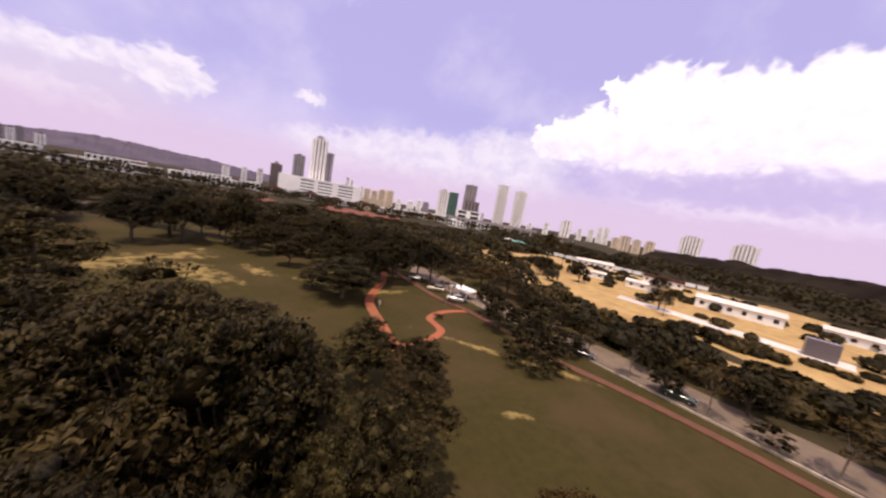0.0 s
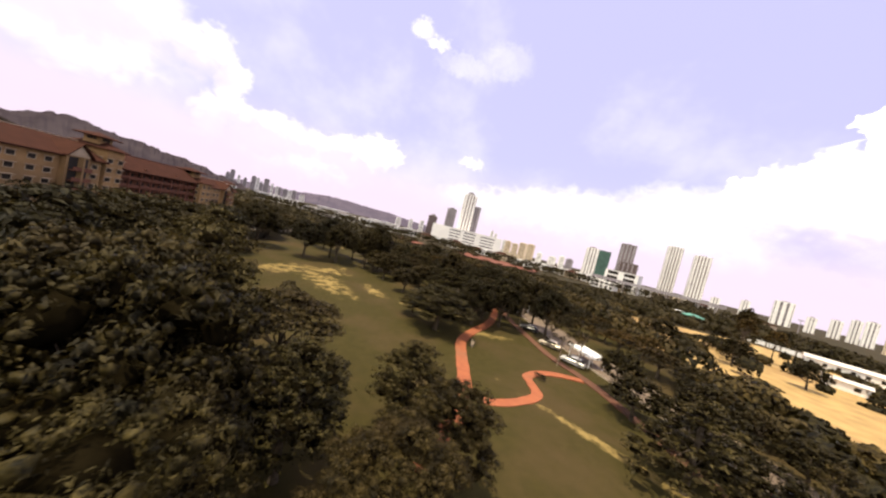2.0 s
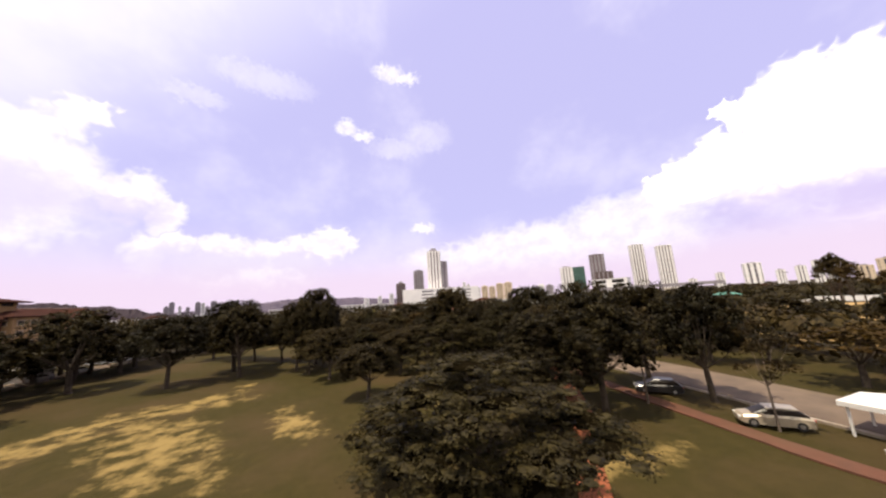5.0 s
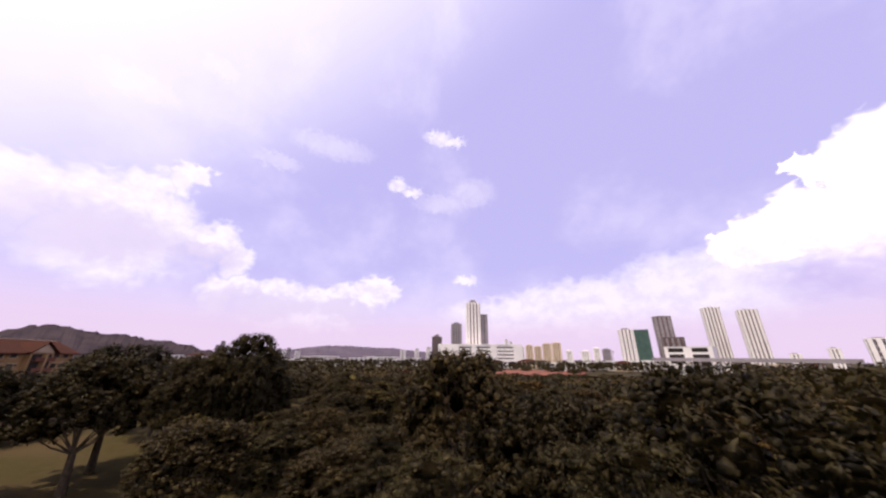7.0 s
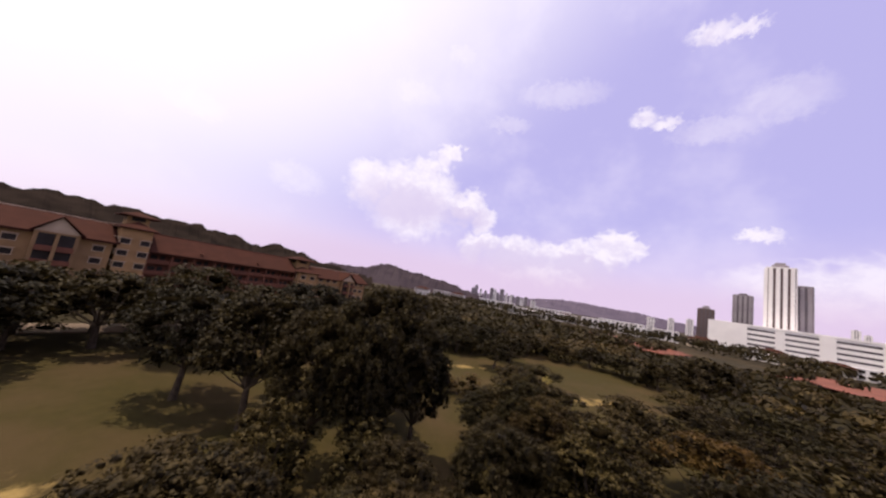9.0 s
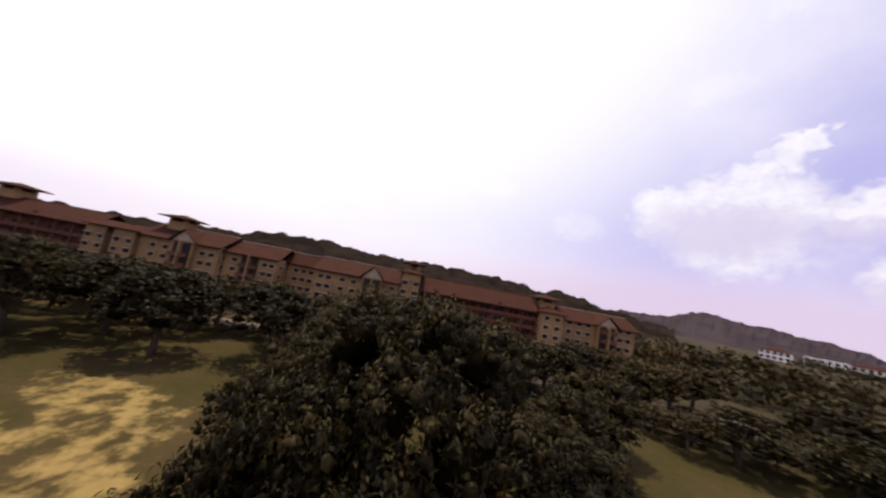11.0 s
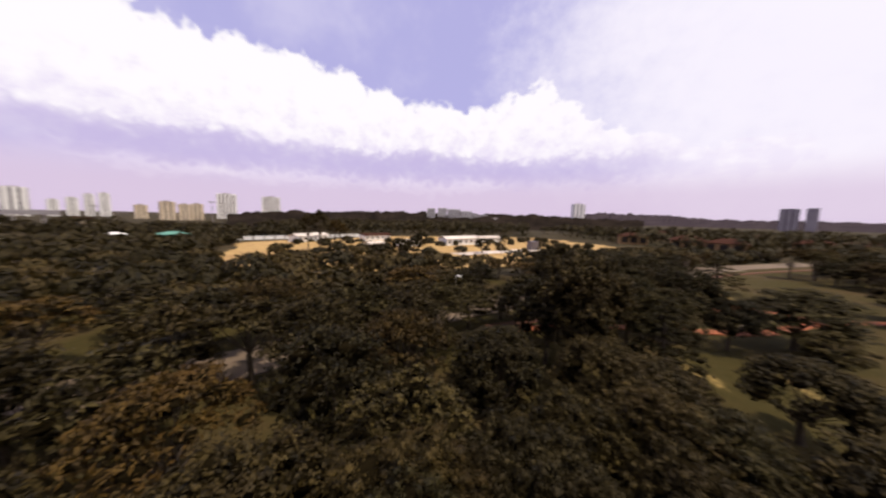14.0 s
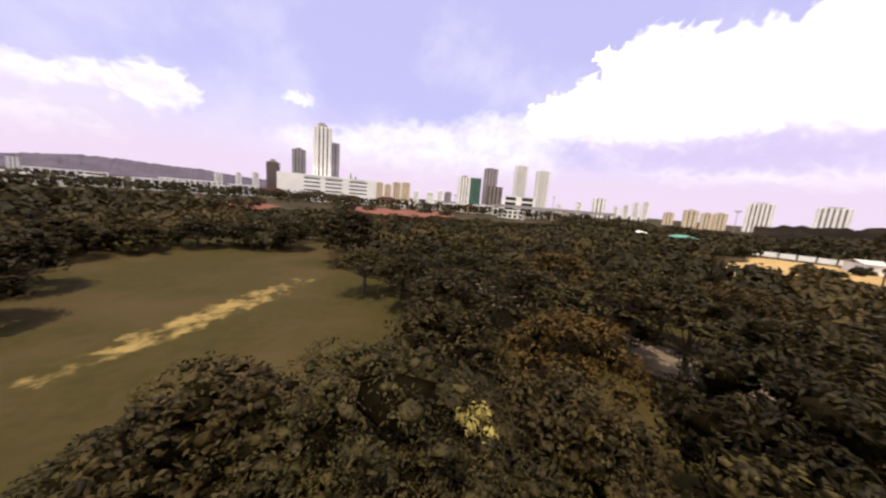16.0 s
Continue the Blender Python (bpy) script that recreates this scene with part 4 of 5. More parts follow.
            ("umbrella", 128, 137, 20.5, 4.6, 0.4, 0), ("umbrella", 134, 143, 18.5, 4.2, 1.4, 0), ("umbrella", 122, 130, 16, 3.8, 2.4, 1), ("umbrella", 132, 128, 14, 3.6, 2.9, 1), ("dome", 80, 113, 8.6, 5.4, 2.9, 0), ("sparse", 104, 56, 9, 3.6, 2.0, 1),
            ("dome", 96, 104, 9.5, 5.2, 0.4, 1), ("dome", 110, 96, 8.5, 4.6, 0.9, 1), ("dome", 112, 62, 8.0, 4.6, 0.3, 0), ("dome", 150, 84, 9.0, 5.0, 0.4, 0), ("shrub", 20.9, 52.3, 1.3, 1.2, 0.5, 2)):
    tree(*row)
t = thing("sapling", pose(-14.7, 123.1, 0), "slender sapling with a yellowing top above the canopy", "tree")
part("trunk", Kit().tube((0, 0, -0.2), (0.1, 0, 7.0), 0.06, 0.035).tube((0.1, 0, 7.0), (0, 0.05, 10.2), 0.035, 0.012), BARK, t)
rng = np.random.default_rng(2)
c = rng.normal(size=(170, 3))
c /= np.linalg.norm(c, axis=1, keepdims=True)
tuft = np.array([(0.0, 0, 10.34), (0.3, 0.12, 10.16), (-0.22, 0.25, 10.08), (0.18, -0.28, 9.98), (-0.25, -0.18, 10.18)])[rng.integers(0, 5, 170)]
part("crown", leaves_mesh("yellow_crown", c * 0.19 * rng.uniform(0.4, 1.3, (170, 1)) + tuft, rng.normal(size=(170, 3)), c, 0.15, 0.07, LEAF_YELLOW, rng, c), None, t)
# crowns that overhang the lane on both sides
for i, (x, y) in enumerate(((31.5, 104), (29.5, 111), (27, 117.5), (24, 125), (21, 132), (24.5, 97), (21.5, 104), (19.5, 112), (16.5, 119), (19.5, 144), (16.5, 152), (9.5, 138), (6.6, 147), (4, 157), (13.5, 161), (0, 168), (11.5, 170), (31, 141), (28, 150))):
    tree(("layered", "umbrella", "dome")[i % 3], x + (1.5 if i < 5 else -0.8 if i < 9 else 1.0), y, 7.4 + 1.7 * math.sin(2.1 * i), 5.2 + 0.5 * math.cos(1.7 * i), 0.8 * i)
# groves
fill([(-112, 272), (-66, 268), (-60, 262), (-118, 240), (-170, 262), (-175, 290)], 160, 2.4, ("dome",), (7, 10), (4.5, 6.5))
fill([(-118, 300), (-96, 286), (-66, 280), (-36, 300), (-38, 345), (-70, 380), (-116, 380)], 16, 8.0, ("dome",), (5.0, 7.5), (3.5, 5.5))
fill([(-6, 318), (45, 302), (86, 330), (112, 400), (16, 400)], 16, 8.0, ("dome",), (5.0, 7.5), (3.5, 5.5))
fill([(-66, 276), (-52, 282), (-50, 292), (-70, 292)], 14, 2.0, ("dome",), (5, 7), (4, 5))
fill([(-72, 140), (-64, 142), (-58, 160), (-56, 176), (-50, 190), (-40, 196), (-20, 197), (-20, 204), (-46, 206), (-66, 190), (-80, 165)], 300, 0.6, ("shrub", "umbrella", "dome"), (3.4, 5.4), (3.2, 4.6))
fill([(58, 150), (66, 152), (120, 180), (182, 190), (186, 204), (150, 280), (90, 250), (40, 212)], 700, 2.6, ("dome",), (3.2, 6.0), (3.6, 5.6))
fill([(190, 222), (240, 150), (300, 222), (335, 330), (250, 390), (205, 310)], 320, 4.0, ("dome",), (4, 9), (4, 7))
fill([(-34, -54), (-3, -54), (1, -6), (-3, 15), (-12, 20), (-24, 26), (-34, 34)], 700, 3.8, ("dome", "layered", "umbrella", "layered"), (12.5, 16.5), (4.6, 6.6))
fill([(-34, -54), (-34, 36), (-30, 42), (-38, 60), (-52, 64), (-66, 52), (-80, 30), (-79, -54)], 700, 3.8, ("dome", "layered", "dome"), (7.5, 10.5), (4.6, 6.4))
fill([(6, 101), (12, 95), (22, 92), (26, 100), (24, 118), (14, 140), (8, 150), (-9, 150), (-9, 140), (-9, 132), (-9, 122), (-11, 110), (-8, 101)], 1500, 4.3, ("dome", "layered", "umbrella", "layered", "dome"), (6.0, 11.0), (3.6, 5.8))
fill([(8, 150), (-10, 150), (-12, 178), (-13, 200), (0, 205), (6, 168)], 700, 3.8, ("dome", "layered", "umbrella", "layered"), (5.6, 8.4), (3.8, 5.4))
fill([(39, 98), (42, 84), (48, 67), (62, 74), (66, 100), (70, 130), (58, 170), (30, 210), (8, 212), (14, 160), (26, 128)], 1500, 4.1, ("umbrella", "layered", "dome", "umbrella"), (4.4, 7.8), (3.6, 5.2))
fill([(48, 62), (55, 36), (62, 14), (66, 36), (66, 60), (60, 74)], 260, 1.9, ("shrub", "umbrella", "dome"), (3.0, 6.5), (2.4, 4.0))
fill([(61, 14), (63, -24), (67, -72), (104, -60), (101, 0), (78, 20), (70, 44), (66, 36)], 420, 1.9, ("shrub", "shrub", "umbrella"), (2.0, 5.0), (2.0, 3.8))
fill([(-92, 165), (-80, 150), (-70, 120), (-72, 98), (-62, 74), (-58, 48), (-62, 40), (-84, 90)], 800, 2.8, ("layered", "dome", "dome"), (8.0, 11.0), (5.6, 7.6))
fill([(-84, 205), (-80, 160), (-74, 190), (-48, 212), (-16, 205), (0, 215), (10, 240), (-60, 262), (-120, 240), (-118, 180)], 700, 3.8, ("dome", "umbrella", "layered"), (4.6, 7.4), (4.5, 6.2))
fill([(2, -9), (38, -9), (42, -60), (-2, -60)], 260, 2.6, ("dome", "layered", "umbrella"), (6.5, 10.5), (4.2, 5.8))
fill([(4, -30), (34, -30), (38, -48), (20, -130), (-54, -140), (-58, -60), (0, -58)], 160, 6.0, ("dome", "umbrella", "layered"), (9, 12), (4.5, 6.0))
fill([(78, 160), (70, 120), (74, 96), (92, 88), (108, 110), (116, 150)], 34, 5.0, ("sparse", "dome", "shrub"), (2.5, 6), (2.5, 4.0))
fill([(-300, 250), (-120, 245), (0, 245), (60, 215), (130, 190), (180, 200), (190, 300), (60, 320), (-60, 296), (-300, 300)], 1200, 4.0, ("dome",), (1.4, 3.2), (3.4, 6))
fill([(240, -40), (300, -80), (420, 0), (400, 160), (300, 220), (250, 180), (245, 60)], 600, 4.5, ("dome",), (8, 13), (5, 8))
fill([(70, -72), (200, -72), (300, -100), (200, -300), (0, -300), (-60, -260), (-50, -145), (24, -135)], 800, 5.5, ("dome",), (7, 12), (5, 7.5))
fill([(-150, 440), (100, 420), (220, 390), (330, 330), (380, 420), (260, 520), (-150, 540), (-420, 480), (-380, 400)], 600, 6.5, ("dome",), (7, 12), (6, 9))
fill([(-130, 300), (-110, 180), (-130, 60), (-90, -60), (-150, -60), (-190, 120), (-220, 300)], 500, 5.0, ("dome",), (7, 12), (5, 7))
fill([(80, 140), (84, 70), (100, 44), (112, -20), (200, -30), (215, 80), (180, 170)], 170, 4.0, ("shrub",), (0.8, 3.2), (1.2, 3.2))
fill([(80, 52), (96, 46), (104, 30), (98, 24), (86, 34)], 60, 1.5, ("shrub",), (1.5, 3), (1.5, 3))


def canopy(name, trees, per, size, material, label, seed):
    """Distant crowns joined into one canopy; each is a ragged dome of leaf sprays on a stem."""
    rng = np.random.default_rng(seed)
    mid = np.array([(x, y, h * 0.52) for x, y, h, r in trees])
    half = np.array([(r, r, h * 0.48) for x, y, h, r in trees])
    i = np.repeat(np.arange(len(trees)), per)
    d = rng.normal(size=(len(i), 3))
    d[:, 2] = np.where(rng.uniform(size=len(i)) < 0.75, np.abs(d[:, 2]), d[:, 2])
    d /= np.linalg.norm(d, axis=1, keepdims=True)
    lump = 1 + 0.16 * np.sin(d[:, :1] * 9 + i[:, None]) * np.sin(d[:, 1:2] * 8 + 2 * i[:, None]) + rng.normal(scale=0.07, size=(len(i), 1))
    nrm = d + rng.normal(scale=0.4, size=d.shape)
    nrm /= np.linalg.norm(nrm, axis=1, keepdims=True)
    soft = d + 0.5 * nrm + 0.5 * (lump - 1) / 0.16 * np.array([0, 0, 1.0])
    soft /= np.linalg.norm(soft, axis=1, keepdims=True)
    me = leaves_mesh(name, mid[i] + d * half[i] * lump, rng.normal(size=d.shape), nrm, size, size * 0.6, material, rng, soft)
    tagged(new(name, me), label, "woodland", kind="stuff")


NEAR_FAR = [t for t in FAR if math.hypot(t[0] + 5, t[1] - 80) < 150]
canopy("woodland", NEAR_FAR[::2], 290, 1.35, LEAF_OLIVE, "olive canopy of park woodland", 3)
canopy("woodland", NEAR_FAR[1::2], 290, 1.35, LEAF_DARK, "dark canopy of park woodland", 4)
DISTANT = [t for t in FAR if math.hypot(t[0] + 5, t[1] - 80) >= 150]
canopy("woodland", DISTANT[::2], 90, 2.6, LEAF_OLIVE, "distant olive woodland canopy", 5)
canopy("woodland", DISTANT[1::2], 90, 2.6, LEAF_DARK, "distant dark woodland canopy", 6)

# ---------------------------------------------------------------- apartment row
ROW = pose(-121, 160, 0, 0, 0, -76.4) @ Matrix.Diagonal((1, 1, 0.92, 1))


def at(ob, x, y, z=0.0, turn=0.0, scale=(1, 1, 1)):
    ob.matrix_local = Matrix.LocRotScale((x, y, z), Euler((0, 0, radians(turn))), scale)
    return ob


def ring_frame(w, h, bar, deep):
    """A window frame: one ring with a square section."""
    k = Kit()
    for y in (-0.02, deep):
        for a, b in ((w, h), (w - bar, h - bar)):
            k.v += [(-a, y, -b), (a, y, -b), (a, y, b), (-a, y, b)]
    for j in range(4):
        n = (j + 1) % 4
        k.f += [(j, n, 4 + n, 4 + j), (8 + j, 12 + j, 12 + n, 8 + n), (j, 8 + j, 8 + n, n), (4 + j, 4 + n, 12 + n, 12 + j)]
    return k


WINDOW_FRAME = ring_frame(0.95, 0.75, 0.14, 0.14).mesh("window", TRIM)
WINDOW_PANE = Kit().box(-0.8, 0.0, -0.6, 0.8, 0.05, 0.6).mesh("pane", GLASS)
WINDOW_HOOD = Kit().box(-1.1, -0.02, 0.76, 1.1, 0.6, 0.9).mesh("hood", TRIM)


def window(parent, x, y, z, turn=0.0, scale=(1, 1, 1)):
    w = at(part("window", WINDOW_FRAME, None, parent), x, y, z, turn, scale)
    part("pane", WINDOW_PANE, None, w)
    part("hood", WINDOW_HOOD, None, w)


def apartment(s0, s1, front, eave, ridge, label, gable_at=None, brick_bay=None, columns=()):
    """A cream block of five storeys with a tiled roof; front is how far it stands towards the park."""
    t = thing("apartment_block", ROW, label, "apartment block", "apartment row")
    part("wall", Kit().box(s0, -13, -0.5, s1, front, eave), CREAM, t)
    k = Kit().gable(s0 - 0.9, -14.2, s1 + 0.9, front + 1.2, eave - 0.2, ridge, "x", 0.4)
    part("roof", k, TILE, t)
    part("ridge_cap", Kit().box(s0 - 0.9, (front - 13) / 2 - 0.25, ridge - 0.12, s1 + 0.9, (front - 13) / 2 + 0.25, ridge + 0.14), TRIM, t)
    if gable_at is not None:
        g0, g1 = gable_at
        part("gable", Kit().gable(g0 - 0.6, -7, g1 + 0.6, front + 2.2, eave + 0.1, ridge - 0.6, "y", 0.35), TILE, t)
        part("gable_wall", Kit().poly([(g0, front + 1.5, eave), (g1, front + 1.5, eave), ((g0 + g1) / 2, front + 1.5, ridge - 1.0)]).poly([(g1, front + 1.3, eave), (g0, front + 1.3, eave), ((g0 + g1) / 2, front + 1.3, ridge - 1.0)]), TRIM, t)
        part("bay", Kit().box(g0, front, -0.3, g1, front + 1.4, eave + 0.05), CREAM, t)
    if brick_bay:
        b0, b1 = brick_bay
        f = front + (1.4 if gable_at else 0)
        # A flat near-black sheet stands in for the shade behind the balconies.
        part("loggia_shade", Kit().box(b0, f - 0.1, 0, b1, f + 0.12, eave - 0.4), DARK, t)
        for i in range(5):
            part("balcony", Kit().box(b0 - 0.1, f, i * 3.0 + 0.05, b1 + 0.1, f + 1.3, i * 3.0 + 0.25).box(b0 - 0.1, f + 1.15, i * 3.0 + 0.25, b1 + 0.1, f + 1.3, i * 3.0 + 1.2), BRICK, t)
        part("pier", Kit().box((b0 + b1) / 2 - 0.25, f + 0.1, 0, (b0 + b1) / 2 + 0.25, f + 1.35, eave - 0.2), CREAM, t)
    for x, proud in columns:
        for i in range(5):
            window(t, x, front + proud, 1.75 + 3.0 * i + (eave - 15) * 0.15)
    for i in range(5):
        for y in (front - 2.5, front - 7.0):
            window(t, s1 + 0.0, y, 1.75 + 3.0 * i, -90)
            if i > 1:
                window(t, s0, y, 1.75 + 3.0 * i, 90)
    return t


def gallery(s0, s1, front, eave, ridge, label, low=None):
    """A brick wing of open access galleries, with a cream base on part of its length."""
    t = thing("apartment_wing", ROW, label, "apartment block", "apartment row")
    part("wall", Kit().box(s0, -12, -0.5, s1, front - 1.6, eave), BRICK, t)
    part("roof", Kit().gable(s0 - 0.3, -13, s1 + 0.3, front + 1.3, eave - 0.1, ridge, "x", 0.4), TILE, t)
    part("ridge_cap", Kit().box(s0, (front - 11.7) / 2 - 0.2, ridge - 0.1, s1, (front - 11.7) / 2 + 0.2, ridge + 0.12), BRICK, t)
    for i in range(1, 5):
        part("gallery_floor", Kit().box(s0, front - 1.7, i * 3.0 - 0.1, s1, front, i * 3.0 + 0.12), BRICK, t)
        part("parapet", Kit().box(s0, front - 0.15, i * 3.0 + 0.12, s1, front + 0.05, i * 3.0 + 1.05), BRICK, t)
    n = int((s1 - s0) / 4.6)
    for j in range(n + 1):
        x = s0 + (s1 - s0) * j / n
        part("pier", Kit().box(x - 0.25, front - 0.4, -0.3, x + 0.25, front + 0.18, eave - 0.1), BRICK, t)
        if j < n:
            for i in range(1, 5):
                at(part("doorway", DOORWAY, None, t), x + 1.6, front - 1.6, i * 3.0 + 0.1)
    part("base", Kit().box(s0 + 0.3, front - 1.5, -0.5, s1 - 0.3, front - 0.02, 2.8), CREAM, t)
    for x in (s0 + (s1 - s0) * 0.33, s0 + (s1 - s0) * 0.72):
        part("roof_band", Kit().box(x - 0.3, front - 4.6, ridge - 3.9, x + 0.3, front + 0.6, ridge - 3.6), BRICK, t)
    if low:
        part("low_front", Kit().box(low[0], front - 0.2, -0.5, low[1], front + 0.5, 6.3), CREAM, t)
        k = int((low[1] - low[0]) / 3.4)
        for j in range(k):
            for z in (1.7, 4.7):
                window(t, low[0] + 1.9 + 3.4 * j, front + 0.5, z, 0, (1.2, 1, 0.95))
    return t


# Flat panels with the shade of door and window openings in their colour.
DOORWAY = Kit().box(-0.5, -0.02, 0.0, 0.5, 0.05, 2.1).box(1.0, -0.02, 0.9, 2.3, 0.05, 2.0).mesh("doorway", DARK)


def stair_tower(s0, s1, front, top, label, cupola=None):
    t = thing("stair_tower", ROW, label, "tower", "apartment row")
    part("wall", Kit().box(s0, -9, -0.5, s1, front, top), CREAM, t)
    part("roof", Kit().hip(s0 - 0.9, -9.8, s1 + 0.9, front + 0.9, top + 0.1, top + 2.0), TILE, t)
    for i in range(int(top / 3)):
        for x in ((s0 + s1) / 2 - 1.7, (s0 + s1) / 2 + 1.7):
            window(t, x, front, 1.75 + 3 * i)
        window(t, s1, front - 2, 1.75 + 3 * i, -90)
    return t


def cupola(s, y, z, size, label):
    """A lantern with a wide flat tiled cap over the ridge."""
    t = thing("roof_lantern", ROW @ pose(s, y, z), label, "roof lantern", "apartment row")
    a = size * 0.55
    part("lantern_wall", Kit().box(-a, -a, -3.2, a, a, 1.0), CREAM, t)
    part("cap", Kit().hip(-size, -size, size, size, 1.0, 2.3), TILE, t)
    for turn, dx, dy in ((0, 0, a), (90, -a, 0), (-90, a, 0)):
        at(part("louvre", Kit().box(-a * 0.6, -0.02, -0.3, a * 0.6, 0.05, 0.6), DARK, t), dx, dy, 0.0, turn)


apartment(0, 24, 0.5, 14.6, 18.4, "cream apartment block with red tiled gable roof", (7, 13), (7.6, 12.4), [(2.2, 0), (4.8, 0), (15.4, 0), (18.4, 0), (21.6, 0)])
stair_tower(24.4, 31.6, 2.2, 15.6, "pale stair tower with tiled hip roof")
gallery(32, 69.6, 0.0, 15.2, 20.0, "long red-brown gallery wing of the apartments", (44, 60))
stair_tower(70, 75.4, 1.6, 20.2, "tall cream stair tower with flat tiled cap")
apartment(76, 101, 1.0, 16.2, 20.6, "cream apartment block with central gable", (81, 87), (81.6, 86.4), [(78, 0), (89.5, 0), (93, 0), (97, 0), (99.4, 0)])
apartment(101.4, 113, -7.5, 16.2, 20.2, "pale set-back apartment block with rows of windows", None, None, [(103, 0), (105.4, 0), (107.8, 0), (110.2, 0)])
apartment(113.4, 129, -1.0, 16.4, 20.6, "cream apartment block with brick loggias", None, (119, 124), [(115, 0), (117, 0), (126, 0)])
apartment(129.4, 152, 1.2, 17.0, 21.4, "cream apartment block with central gable", (136, 142), (136.6, 141.4), [(131.4, 0), (134, 0), (144.5, 0), (148, 0)])
stair_tower(152.4, 158.4, 2.4, 17.2, "pale stair tower with tiled hip roof")
stair_tower(160.4, 166, 2.4, 17.2, "pale stair tower with tiled hip roof")
gallery(166.4, 215.6, 0.4, 16.6, 21.4, "long red-brown gallery wing of the apartments", (170, 182))
stair_tower(216, 222, 2.4, 18.0, "pale stair tower with tiled hip roof")
stair_tower(224, 230, 2.4, 18.0, "pale stair tower with tiled hip roof")
apartment(230.4, 256, 0.8, 17.6, 21.8, "cream end block of the apartment row", (238, 244), (238.6, 243.4), [(233, 0), (236, 0), (247, 0), (250, 0), (253, 0)])
cupola(28, -5, 19.2, 4.4, "tiled roof lantern over the stair tower")
cupola(72.7, -3.6, 22.6, 3.6, "tiled cap on the tall stair tower")
cupola(147, -6, 23.2, 4.6, "tiled roof lantern over the ridge")
cupola(197, -6, 23.6, 4.6, "tiled roof lantern over the ridge")

# ---------------------------------------------------------------- skyline
EYE = (-18.0, 118.3)


def away(az, d, turn=0.0, z=0.0):
    """A pose d metres off in a compass direction, its front turned back to the park."""
    a = radians(az)
    return pose(EYE[0] + d * math.sin(a), EYE[1] + d * math.cos(a), z, 0, 0, -az + turn)


TOWER_WHITE = surface("white tower render", (0.84, 0.81, 0.78), (0.76, 0.73, 0.71), 0.05, 0.7)
TOWER_CREAM = surface("cream tower render", (0.62, 0.5, 0.36), (0.55, 0.44, 0.32), 0.05, 0.8)
TOWER_GREY = surface("grey tower cladding", (0.3, 0.27, 0.28), (0.24, 0.21, 0.23), 0.05, 0.6)
TOWER_BROWN = surface("brown tower cladding", (0.13, 0.09, 0.085), (0.1, 0.072, 0.07), 0.05, 0.7)
TOWER_GLASS = surface("dark tower glazing", (0.1, 0.085, 0.095), (0.14, 0.12, 0.13), 0.04, 0.25, spec=0.5)
NET = surface("green scaffold net", (0.07, 0.13, 0.11), (0.055, 0.1, 0.085), 0.1, 0.9)
TEAL = surface("pale green metal roof", (0.1, 0.26, 0.2), (0.08, 0.2, 0.16), 0.15, 0.6)


def tower(az0, az1, el, d, body, rib, label, ribs=5, crown=0.0, deep=0.8, turn=0.0, floors=0, eye_z=14.7, cap=None):
    """A high-rise between two compass bearings whose roof shows at an elevation."""
    mid = (az0 + az1) / 2
    w = 2 * d * math.tan(radians((az1 - az0) / 2))
    h = eye_z + d * math.tan(radians(el))
    t = thing("tower_block", away(mid, d, turn), label, "tower block", "city skyline")
    dp = w * deep
    part("core", Kit().box(-w / 2 + 0.6, 0.6, 0, w / 2 - 0.6, dp - 0.6, h - 0.8), body, t)
    part("roof_slab", Kit().box(-w / 2, 0, h - 1.6, w / 2, dp, h), rib, t)
    if crown:
        part("crown", Kit().box(-w * 0.28, dp * 0.25, h, w * 0.28, dp * 0.75, h + crown * 0.55).box(-w * 0.18, dp * 0.3, h + crown * 0.55, w * 0.18, dp * 0.6, h + crown), cap or body, t)
    for i in range(ribs):
        x = -w / 2 + w * (i + 0.5) / ribs
        rw = w / ribs * 0.3
        part("pilaster", Kit().box(x - rw, -0.2, 0, x + rw, 1.2, h - 0.6), rib, t)
        for sx in (-1, 1):
            if i < ribs - 1:
                y = dp * (i + 0.5) / ribs
                part("side_pilaster", Kit().box(sx * w / 2 - 0.8, y - rw, 0, sx * w / 2 + 0.8, y + rw, h - 0.6), rib, t)
    for j in range(floors):
        z = (h - 4) * (j + 1) / (floors + 1)
        part("floor_band", Kit().box(-w / 2 + 0.1, 0.1, z - 0.5, w / 2 - 0.1, dp - 0.1, z + 0.5), rib, t)
    return t


